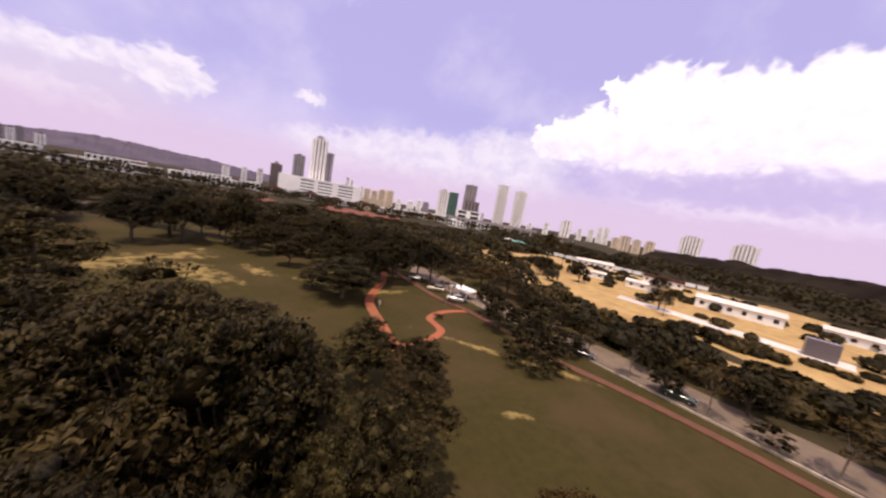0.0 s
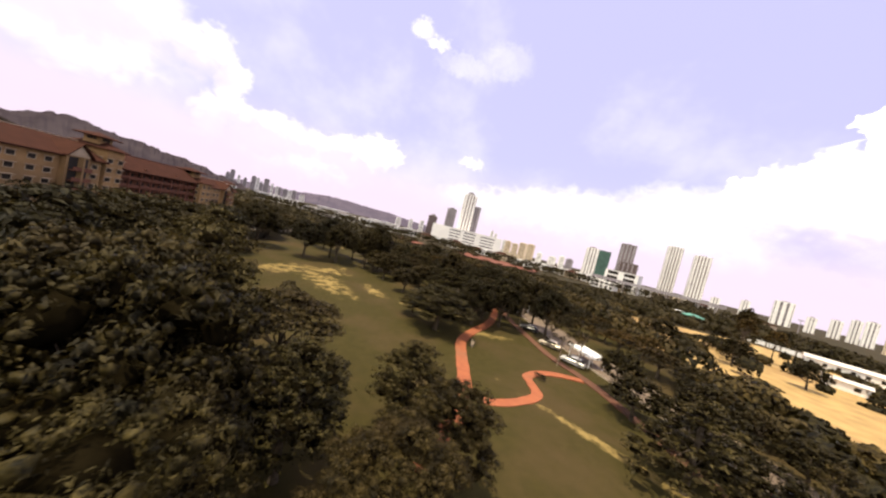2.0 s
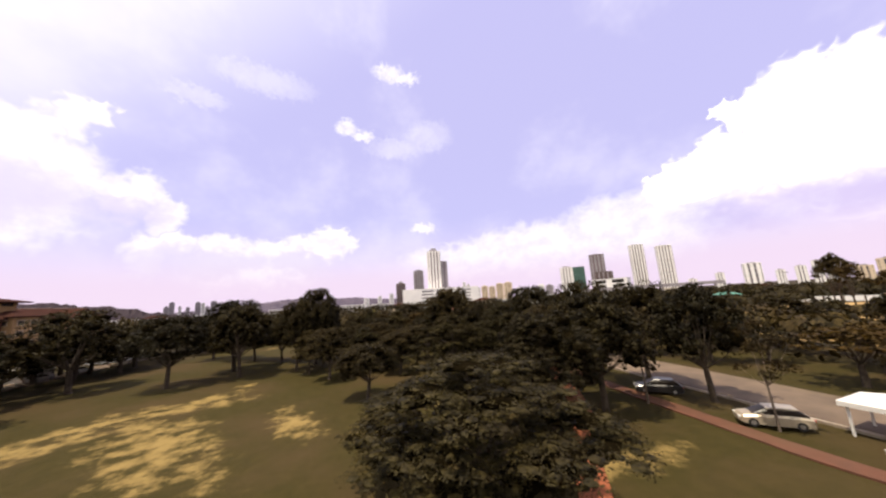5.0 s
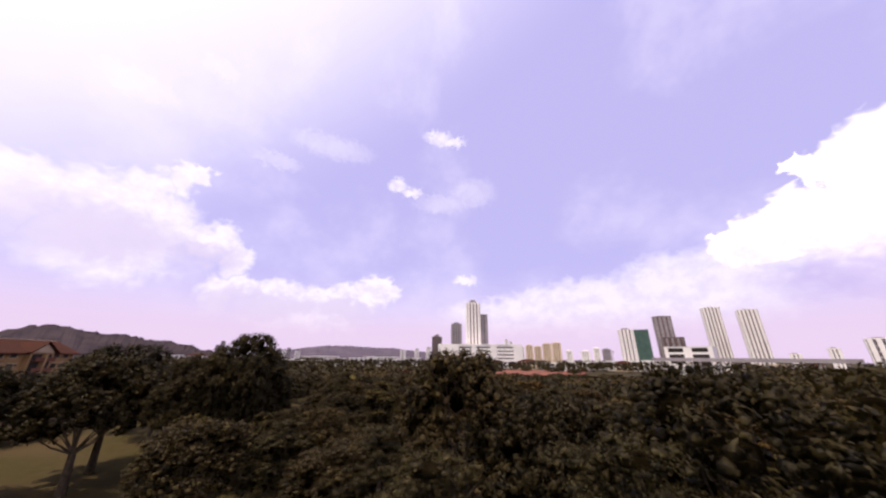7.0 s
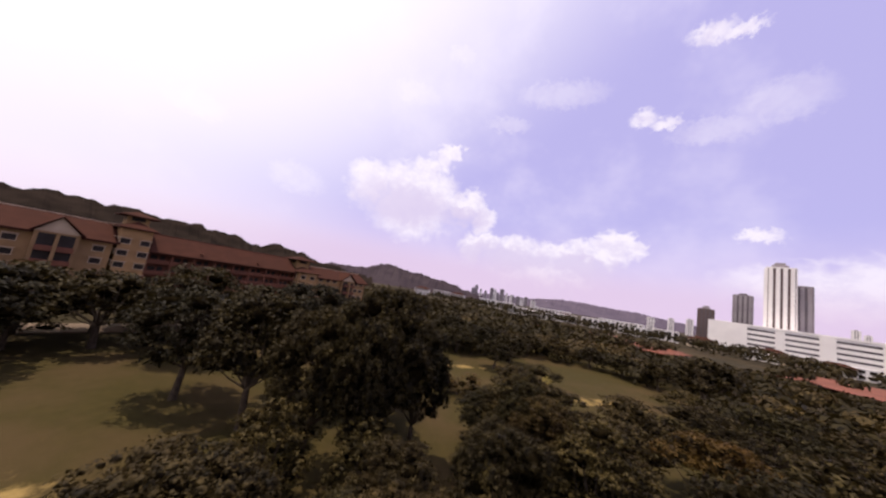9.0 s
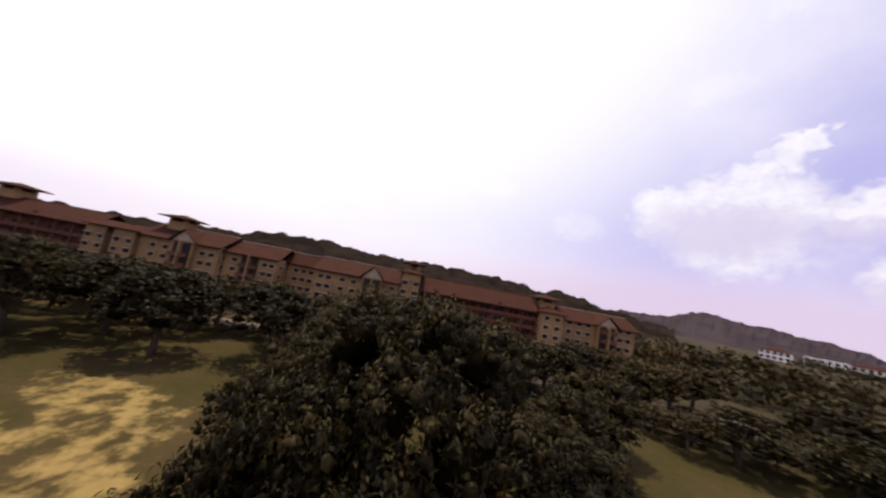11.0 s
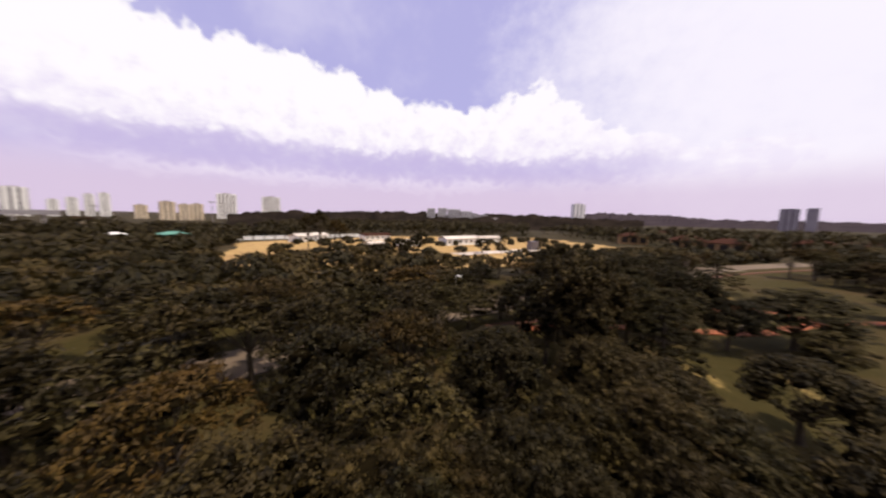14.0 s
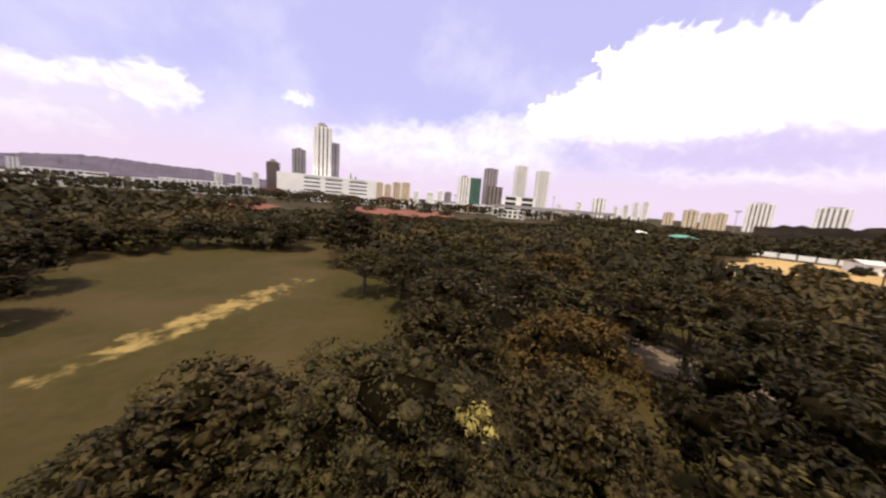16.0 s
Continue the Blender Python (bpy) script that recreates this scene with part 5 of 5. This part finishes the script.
tower(0.8, 3.45, 10.4, 570, TOWER_BROWN, TOWER_WHITE, "tallest white tower with brown vertical window strips", 4, 7, 0.8, 12, 0, cap=TOWER_GREY)
tower(3.5, 4.75, 8.1, 588, TOWER_GLASS, TOWER_GREY, "dark slim annex beside the tallest tower", 2, 0, 1.2, 12, 0)
tower(-2.6, -0.65, 6.3, 640, TOWER_GLASS, TOWER_GREY, "dark glass tower with slanting top", 4, 3, 0.8, 0, 0)
tower(-6.3, -4.5, 3.8, 620, TOWER_GLASS, TOWER_BROWN, "brown office tower with pale top", 4, 5, 0.8, 0, 10, cap=TOWER_GREY)
for a0, a1, e, mt in ((11.3, 12.5, 2.2, TOWER_CREAM), (12.8, 14.0, 2.0, TOWER_CREAM), (14.3, 15.7, 2.5, TOWER_CREAM), (15.9, 17.4, 2.6, TOWER_CREAM), (18.2, 19.2, 1.3, TOWER_WHITE), (20.6, 22.0, 1.2, TOWER_WHITE), (22.6, 23.6, 1.7, TOWER_WHITE), (24.0, 25.2, 1.5, TOWER_GREY)):
    tower(a0, a1, e, 700, TOWER_GLASS if mt != TOWER_CREAM else TOWER_BROWN, mt, "cream apartment tower of the middle distance" if mt == TOWER_CREAM else "pale distant apartment tower", 4, 2, 0.6, 0, 8, cap=mt)
tower(26.5, 28.6, 4.6, 800, TOWER_BROWN, TOWER_WHITE, "white tower under construction", 4, 3, 0.7, 8, 12)
net = tower(28.4, 30.6, 4.5, 805, NET, NET, "tower wrapped in green scaffold net", 3, 0, 0.7, 8, 10)
tower(31.2, 33.5, 6.4, 950, TOWER_BROWN, TOWER_GREY, "brown-grey apartment tower in the city", 4, 2, 0.8, 10, 14)
tower(31.8, 34.6, 3.2, 900, TOWER_GREY, TOWER_BROWN, "low grey block at a tower's foot", 4, 0, 0.5, 0, 5)
tower(36.8, 38.75, 7.2, 1240, TOWER_BROWN, TOWER_WHITE, "white twin tower with brown window strips", 5, 2, 0.9, 14, 0)
tower(40.6, 42.6, 6.5, 1168, TOWER_BROWN, TOWER_WHITE, "white twin tower with brown window strips", 5, 2, 0.9, 14, 0)
tower(69.0, 71.5, 2.95, 976, TOWER_BROWN, TOWER_WHITE, "pale apartment tower beyond the clearing", 6, 2, 0.5, 0, 0)
tower(74.9, 77.5, 2.8, 980, TOWER_BROWN, TOWER_WHITE, "pale apartment tower beyond the clearing", 6, 2, 0.5, 0, 0)
tower(129.5, 131.4, 2.9, 900, TOWER_GREY, TOWER_WHITE, "grey-white tower above the wood", 3, 2, 0.8, 20, 10)
tower(154.4, 156.0, 2.1, 1200, TOWER_GLASS, TOWER_GREY, "dark tower on the far plain", 3, 0, 0.8, 0, 0)
tower(156.6, 157.5, 2.15, 1200, TOWER_GREY, TOWER_GREY, "slim grey tower on the far plain", 2, 0, 1.0, 0, 0)
for a0, w, e, d in ((50.2, 1.8, 2.4, 1100), (47.6, 0.9, 1.4, 1000), (53.2, 0.8, 1.2, 1100), (54.6, 0.9, 1.5, 1200), (56.0, 0.8, 2.0, 1200), (57.2, 0.9, 2.2, 1150), (60.2, 1.2, 0.9, 900), (62.6, 1.6, 1.5, 760), (64.6, 1.2, 1.2, 760), (66.0, 1.3, 1.3, 800), (44.4, 1.0, 0.8, 1000), (8.0, 0.7, 1.6, 1300), (9.2, 0.6, 2.0, 1400), (6.5, 0.6, 3.2, 1300), (7.3, 0.5, 2.8, 1350), (-8.2, 0.8, 1.8, 1400), (-10.4, 0.7, 1.5, 1500), (-13, 0.9, 1.2, 1500)):
    tower(a0, a0 + w, e, d, TOWER_GLASS, TOWER_WHITE if a0 < 60 else TOWER_CREAM, "small pale tower in the city distance", 3, 2, 0.7, 10, 4, cap=TOWER_GREY)
rs = random.Random(9)
az = -42.2
while az < -30.5:
    w = rs.uniform(0.35, 0.8)
    tower(az, az + w, rs.uniform(0.9, 2.1) * (1.0 if az < -35 else 0.75), 1750, TOWER_GLASS, TOWER_GREY if rs.random() < 0.5 else TOWER_WHITE, "hazy tower of the distant city", 3, rs.uniform(0, 6), 0.7, 0, 0)
    az += w + rs.uniform(0.0, 0.7)


def podium():
    t = thing("shopping_centre", away(3.2, 540, 6), "wide white shopping centre under the towers", "building")
    part("core", Kit().box(-74, 1, 0, 76, 50, 34), TOWER_GLASS, t)
    for i in range(6):
        part("floor_band", Kit().box(-75, -0.5, i * 6.2 + 1.8, 77, 51, i * 6.2 + 5.6), TOWER_WHITE, t)
    for x0, x1 in ((-76, -38), (-14, -6), (20, 32), (62, 78)):
        part("facade_panel", Kit().box(x0, -1.2, 0, x1, 3, 37), TOWER_WHITE, t)
    part("parapet", Kit().box(-76, -1.0, 35.5, 78, 52, 37.5), TOWER_WHITE, t)


def hall(az, d, w, deep, h, material, label, roof=None, turn=0.0, rows=2):
    """A low hall with window strips and a roof of its own."""
    t = thing("building", away(az, d, turn), label, "building", "low town buildings")
    part("wall", Kit().box(-w / 2, 0, -0.4, w / 2, deep, h), material, t)
    if roof:
        part("roof", Kit().hip(-w / 2 - 0.8, -0.8, w / 2 + 0.8, deep + 0.8, h, h + min(w, deep) * 0.22), roof, t)
    else:
        part("parapet", Kit().box(-w / 2 - 0.2, -0.2, h, w / 2 + 0.2, deep + 0.2, h + 0.7), material, t)
    for i in range(rows):
        z = h * (i + 0.55) / rows
        n = max(2, int(w / 6)) if rows < 4 else 2
        for j in range(n):
            x = -w / 2 + w * (j + 0.5) / n
            part("window", Kit().box(x - w / n * 0.32, -0.12, z - h * 0.16 / rows * 2, x + w / n * 0.32, 0.1, z + h * 0.16 / rows * 2), GLASS, t)


podium()
hall(37.8, 420, 44, 20, 27, TOWER_WHITE, "white office building by the railway", None, -8, 4)
hall(36.5, 360, 30, 14, 9, TOWER_WHITE, "low white station hall", None, -12, 2)
for az, d, w, h, rf in ((-33, 420, 26, 9, None), (-29, 400, 34, 8, None), (-24.5, 440, 30, 10, None), (-19, 430, 40, 11, None), (-13.5, 420, 36, 10, None), (-9.5, 450, 26, 12, None), (-16, 520, 60, 13, None), (-27, 540, 60, 13, None), (-5, 430, 24, 9, TILE), (18, 380, 30, 8, None), (21.5, 420, 40, 9, None), (25, 450, 50, 10, None), (29.5, 430, 46, 11, None), (33, 470, 34, 12, None), (13, 400, 26, 9, TILE), (8, 420, 30, 9, None), (1, 400, 22, 7, None)):
    hall(az, d, w, 16, h, TOWER_WHITE if rf is None else TOWER_CREAM, "long pale two-storey building among trees", rf, rs.uniform(-15, 15), 2)
for az, d, w in ((-48, 700, 40), (-45, 640, 30), (-39, 600, 36), (-52, 620, 30), (-36, 560, 40)):
    hall(az, d, w, 18, 12, TOWER_WHITE, "pale town building below the hills", TILE if w < 35 else None, rs.uniform(-20, 20), 2)
for i in range(9):
    hall(168 + 3.0 * i, 190 + 6 * (i % 3), 15, 9, 6.5, BRICK, "two-storey terrace house with red tiled roof", TILE, 0, 2)
for i in range(8):
    hall(158 + 3.4 * i, 262 + 5 * (i % 2), 17, 10, 6.5, CREAM, "two-storey terrace house with red tiled roof", TILE, 0, 2)
for az, d in ((146, 240), (150, 225), (139, 260), (152, 330), (160, 350), (143, 340), (166, 340), (172, 360)):
    hall(az, d, 18, 12, 6, CREAM, "suburban house with red roof among trees", TILE, rs.uniform(-20, 20), 1)
hall(-62, 150, 16, 10, 6, CREAM, "small house with orange roof by the apartments", TILE, 10, 1)


def unfinished_block():
    """Stepped concrete frames of flats on the rise to the east."""
    t = thing("unfinished_flats", away(108, 560, 0), "stepped grey concrete flats under construction", "building")
    for x0, x1, h in ((-50, -36, 34), (-30, -14, 35), (-12, 12, 32), (14, 34, 29), (36, 62, 24), (64, 84, 19)):
        part("frame", Kit().box(x0, 0.8, 0, x1, 14, h - 1), TOWER_GREY, t)
        for i in range(int(h / 3.2)):
            part("floor_slab", Kit().box(x0 - 0.8, -0.8, i * 3.2 + 2.6, x1 + 0.8, 15, i * 3.2 + 3.4), TOWER_WHITE, t)


def viaduct():
    """A dark elevated railway seen edge-on."""
    a, b = away(33.5, 390).translation, away(53.5, 420).translation
    t = thing("viaduct", Matrix.Translation(a), "dark elevated railway viaduct", "viaduct")
    d = b - a
    n = Vector((-d.y, d.x, 0)).normalized() * 4
    part("deck", Kit().prism([(-n.x, -n.y), (d.x - n.x, d.y - n.y), (d.x + n.x, d.y + n.y), (n.x, n.y)], 12.2, 14.8), TOWER_GLASS, t)
    part("rail_wall", Kit().prism([(-n.x * 1.05, -n.y * 1.05), (d.x - n.x * 1.05, d.y - n.y * 1.05), (d.x - n.x, d.y - n.y), (-n.x, -n.y)], 12.0, 15.6), TOWER_GREY, t)
    for i in range(9):
        p = d * (i + 0.5) / 9
        part("column", Kit().tube((p.x, p.y, -0.5), (p.x, p.y, 12.3), 1.1, 1.1, 10), CONCRETE, t)


unfinished_block()
viaduct()


def open_canopy(x, y, w, d, h, roof, turn, label):
    t = thing("canopy", pose(x, y, 0, 0, 0, turn), label, "canopy")
    part("roof", Kit().hip(-w / 2, -d / 2, w / 2, d / 2, h, h + d * 0.16, 0.35), roof, t)
    for sx in (-0.44, 0, 0.44):
        for sy in (-0.42, 0.42):
            part("post", Kit().tube((sx * w, sy * d, -0.2), (sx * w, sy * d, h), 0.07 + 0.01 * w / 3, 0.07 + 0.01 * w / 3, 8), WHITE, t)
    return t


open_canopy(165, 212, 12, 8, 5.6, TEAL, -35, "large open shelter with pale green roof")
open_canopy(180, 245, 9, 6, 4.4, WHITE, -30, "open shelter with white roof")
open_canopy(34.0, 66.7, 6.4, 4.0, 2.4, WHITE, -72, "white tent canopy over the parking lane")


def colonnade(a, b, h, label):
    t = thing("hoarding", Matrix.Translation((a[0], a[1], 0)), label, "hoarding")
    d = Vector((b[0] - a[0], b[1] - a[1], 0))
    n = Vector((-d.y, d.x, 0)).normalized() * 0.15
    k = int(d.length / 6)
    for i in range(k):
        p, q = d * (i / k), d * ((i + 0.86) / k)
        part("panel", Kit().prism([(p.x - n.x, p.y - n.y), (q.x - n.x, q.y - n.y), (q.x + n.x, q.y + n.y), (p.x + n.x, p.y + n.y)], 0.2, h), WHITE, t)
        part("post", Kit().tube((q.x + 0.3, q.y, -0.3), (q.x + 0.3, q.y, h + 0.3), 0.12, 0.12, 6), CONCRETE, t)


colonnade((150, 290), (186, 205), 3.6, "long white site hoarding with posts")
colonnade((186, 200), (232, 100), 2.6, "long white site hoarding with posts")


def shed(x, y, w, d, h, turn, label, roof=None):
    t = thing("site_shed", pose(x, y, 0, 0, 0, turn), label, "shed", "building site")
    part("wall", Kit().box(-w / 2, -d / 2, -0.2, w / 2, d / 2, h), WHITE, t)
    part("roof", Kit().gable(-w / 2 - 0.5, -d / 2 - 0.5, w / 2 + 0.5, d / 2 + 0.5, h, h + d * 0.16, "x", 0.2), roof or CONCRETE, t)
    for i in range(max(2, int(w / 4))):
        px = -w / 2 + w * (i + 0.5) / max(2, int(w / 4))
        part("window", Kit().box(px - 0.7, -d / 2 - 0.06, h * 0.35, px + 0.7, -d / 2 + 0.05, h * 0.75), GLASS, t)


shed(158, 58, 26, 9, 4.2, -70, "long white site shed with grey roof")
shed(150, 92, 14, 6, 3.2, -60, "white site cabin on the sand")
shed(176, 30, 18, 7, 3.4, -75, "white site cabin on the sand")
shed(196, 108, 20, 8, 3.6, -65, "white site cabin on the sand", TILE)
shed(140, 112, 10, 5, 3.0, -50, "white site cabin on the sand")
shed(186, 150, 24, 8, 4.0, -40, "long white site shed with grey roof")
shed(-95, 140, 9, 5, 2.8, 20, "white shelter beside the access road")
shed(-88, 116, 6, 4, 2.6, 10, "white shelter beside the access road")
shed(-64, -8, 14, 5, 2.6, 14, "white roofed car shelter by the lawn")

# ---------------------------------------------------------------- vehicles and park furniture
RUBBER = surface("tyre rubber", (0.025, 0.024, 0.024), (0.035, 0.033, 0.032), 6, 0.85)
RIM = surface("wheel rim", (0.45, 0.44, 0.43), (0.38, 0.37, 0.36), 6, 0.35, 0.8)
LAMP = surface("clear lamp glass", (0.7, 0.68, 0.62), (0.6, 0.58, 0.54), 6, 0.2)
TAIL = surface("red lamp glass", (0.35, 0.02, 0.015), (0.28, 0.02, 0.015), 6, 0.25)
PAINTS = {n: surface(n + " car paint", c, tuple(v * 0.85 for v in c), 1.5, 0.28, 0.2, spec=0.6) for n, c in (("black", (0.025, 0.024, 0.026)), ("silver", (0.5, 0.48, 0.46)), ("tan", (0.42, 0.35, 0.26)), ("white", (0.75, 0.74, 0.72)), ("blue", (0.06, 0.09, 0.16)), ("dark green", (0.04, 0.055, 0.045)))}


def car(x, y, turn, paint, tall=1.0, length=4.5):
    """A passenger car: lofted body and cabin, glazing, wheels with rims, lamps."""
    t = thing("car", pose(x, y, 0.06, 0, 0, turn), paint + " car standing at the parking lane", "car", "parked cars")
    L, W, H = length / 2, 0.88, 1.48 * tall

    def loft(sections, name, material, smooth=True):
        k = Kit()
        m = 8
        for sx, w, z0, z1 in sections:
            r = min(0.14, (z1 - z0) * 0.35)
            k.v += [(sx, -w, z0), (sx, -w, z1 - r), (sx, -w + r, z1), (sx, -w * 0.3, z1 + 0.015), (sx, w * 0.3, z1 + 0.015), (sx, w - r, z1), (sx, w, z1 - r), (sx, w, z0)]
        for i in range(len(sections) - 1):
            k.f += [(i * m + j, i * m + (j + 1) % m, (i + 1) * m + (j + 1) % m, (i + 1) * m + j) for j in range(m)]
        k.f += [tuple(range(m)), tuple(range(len(sections) * m - 1, (len(sections) - 1) * m - 1, -1))]
        return part(name, k, material, t, smooth=False)

    loft([(-L, 0.74, 0.38, 0.78), (-L + 0.12, W, 0.24, 0.92), (-L + 0.9, W, 0.2, 0.97), (0, W, 0.2, 0.95), (L - 1.2, W, 0.2, 0.93), (L - 0.3, W * 0.97, 0.22, 0.8), (L, 0.7, 0.36, 0.62)], "body", PAINTS[paint])
    loft([(-L + 0.25 * tall, 0.72, 0.9, 1.0), (-L + 0.85, 0.7, 0.9, H - 0.06), (-0.2, 0.7, 0.9, H - 0.05), (0.45, 0.69, 0.9, H - 0.1), (L - 0.95, 0.7, 0.9, 0.98)], "glazing", GLASS)
    loft([(-L + 0.8, 0.66, H - 0.1, H - 0.01), (-0.2, 0.68, H - 0.09, H + 0.02), (0.42, 0.64, H - 0.14, H - 0.03)], "roof", PAINTS[paint])
    for sx in (-L + 0.85, L - 0.85):
        for sy in (-1, 1):
            w = part("wheel", Kit().tube((sx, sy * 0.68, 0.31), (sx, sy * 0.9, 0.31), 0.31, 0.31, 16), RUBBER, t)
            part("rim", Kit().tube((sx, sy * 0.86, 0.31), (sx, sy * 0.915, 0.31), 0.19, 0.17, 10), RIM, w)
    for sy in (-0.6, 0.6):
        part("headlight", Kit().box(L - 0.16, sy - 0.16, 0.56, L + 0.005, sy + 0.16, 0.7), LAMP, t)
        part("tail_light", Kit().box(-L - 0.01, sy - 0.12, 0.64, -L + 0.14, sy + 0.12, 0.82), TAIL, t)
        part("mirror", Kit().box(0.75, sy * 1.62 - 0.08, 0.95, 0.9, sy * 1.62 + 0.08, 1.1), PAINTS[paint], t)


for row in ((25.7, 80.9, 152, "black"), (28.1, 71.3, 150, "tan"), (30.3, 63.6, 146, "silver"), (42.5, 35.5, -52, "black", 1.18, 4.6), (47.8, 22.3, -64, "dark green"), 
            (-84, 122, 100, "white"), (-83, 114, 100, "silver"), (-80, 104, 102, "white"), (-82.5, 130, 98, "tan"), (-67, 42, 104, "white"), (-62, 22, 104, "silver"), (-60, 8, 104, "white"), (-53, -16, 102, "white"), (-51, -24, 102, "black"), (-48, -34, 100, "silver")):
    car(*row)


def bench(x, y, turn):
    t = thing("park_bench", pose(x, y, 0.06, 0, 0, turn), "pale slatted park bench beside the path", "bench")
    for i in range(4):
        part("slat", Kit().box(-0.9, -0.22 + 0.12 * i, 0.42, 0.9, -0.13 + 0.12 * i, 0.46), TRIM, t)
    for i in range(2):
        part("back_slat", Kit().box(-0.9, 0.28, 0.58 + 0.16 * i, 0.9, 0.31, 0.69 + 0.16 * i), TRIM, t)
    for sx in (-0.7, 0.7):
        part("leg", Kit().box(sx - 0.05, -0.2, -0.1, sx + 0.05, 0.26, 0.42).box(sx - 0.04, 0.24, 0.4, sx + 0.04, 0.3, 0.9), KERB, t)


def street_lamp(x, y, h, turn, label="slim white street lamp by the parking lane"):
    t = thing("street_lamp", pose(x, y, 0, 0, 0, turn), label, "street lamp", "street lamps")
    part("pole", Kit().tube((0, 0, -0.3), (0, 0, h), 0.09, 0.05, 10), WHITE, t)
    part("arm", Kit().tube((0, 0, h - 0.05), (0.9, 0, h + 0.1), 0.04, 0.035, 8), WHITE, t)
    part("lamp_head", Kit().box(0.6, -0.16, h + 0.04, 1.5, 0.16, h + 0.18), WHITE, t)


bench(10.4, 59.3, 80)
street_lamp(30.4, 103.0, 6.4, 200)
for az, d, h in ((43.8, 700, 40), (26.0, 600, 26), (56.5, 640, 22), (68.2, 500, 30)):
    m = away(az, d)
    t = thing("floodlight_mast", m, "thin floodlight mast against the sky", "mast", "floodlight masts")
    part("pole", Kit().tube((0, 0, -0.5), (0, 0, h), 0.5, 0.3, 8), TOWER_GREY, t)
    part("lamp_rack", Kit().box(-3.2, -0.6, h - 0.6, 3.2, 0.6, h + 0.8), TOWER_GREY, t)
# shipping container and heaps on the site
t = thing("container", pose(123, 27, 0, 0, 0, 20), "dark steel container at the slab's end", "container")
part("body", Kit().box(-1.6, -3, 0, 1.6, 3, 5.0), TOWER_GLASS, t)
part("door", Kit().box(-1.5, -3.08, 0.2, 1.5, -3.0, 4.8), TOWER_GREY, t)
# low pale houses among the trees of the northern town
town = random.Random(8)
for i in range(34):
    az, d = town.uniform(-34, 58), town.uniform(395, 560)
    hall(az, d, town.uniform(12, 26), town.uniform(9, 14), town.uniform(5.5, 9.5), TOWER_WHITE if town.random() < 0.6 else TOWER_CREAM, "low pale town house among trees", TILE if town.random() < 0.45 else None, town.uniform(-20, 20), 2)
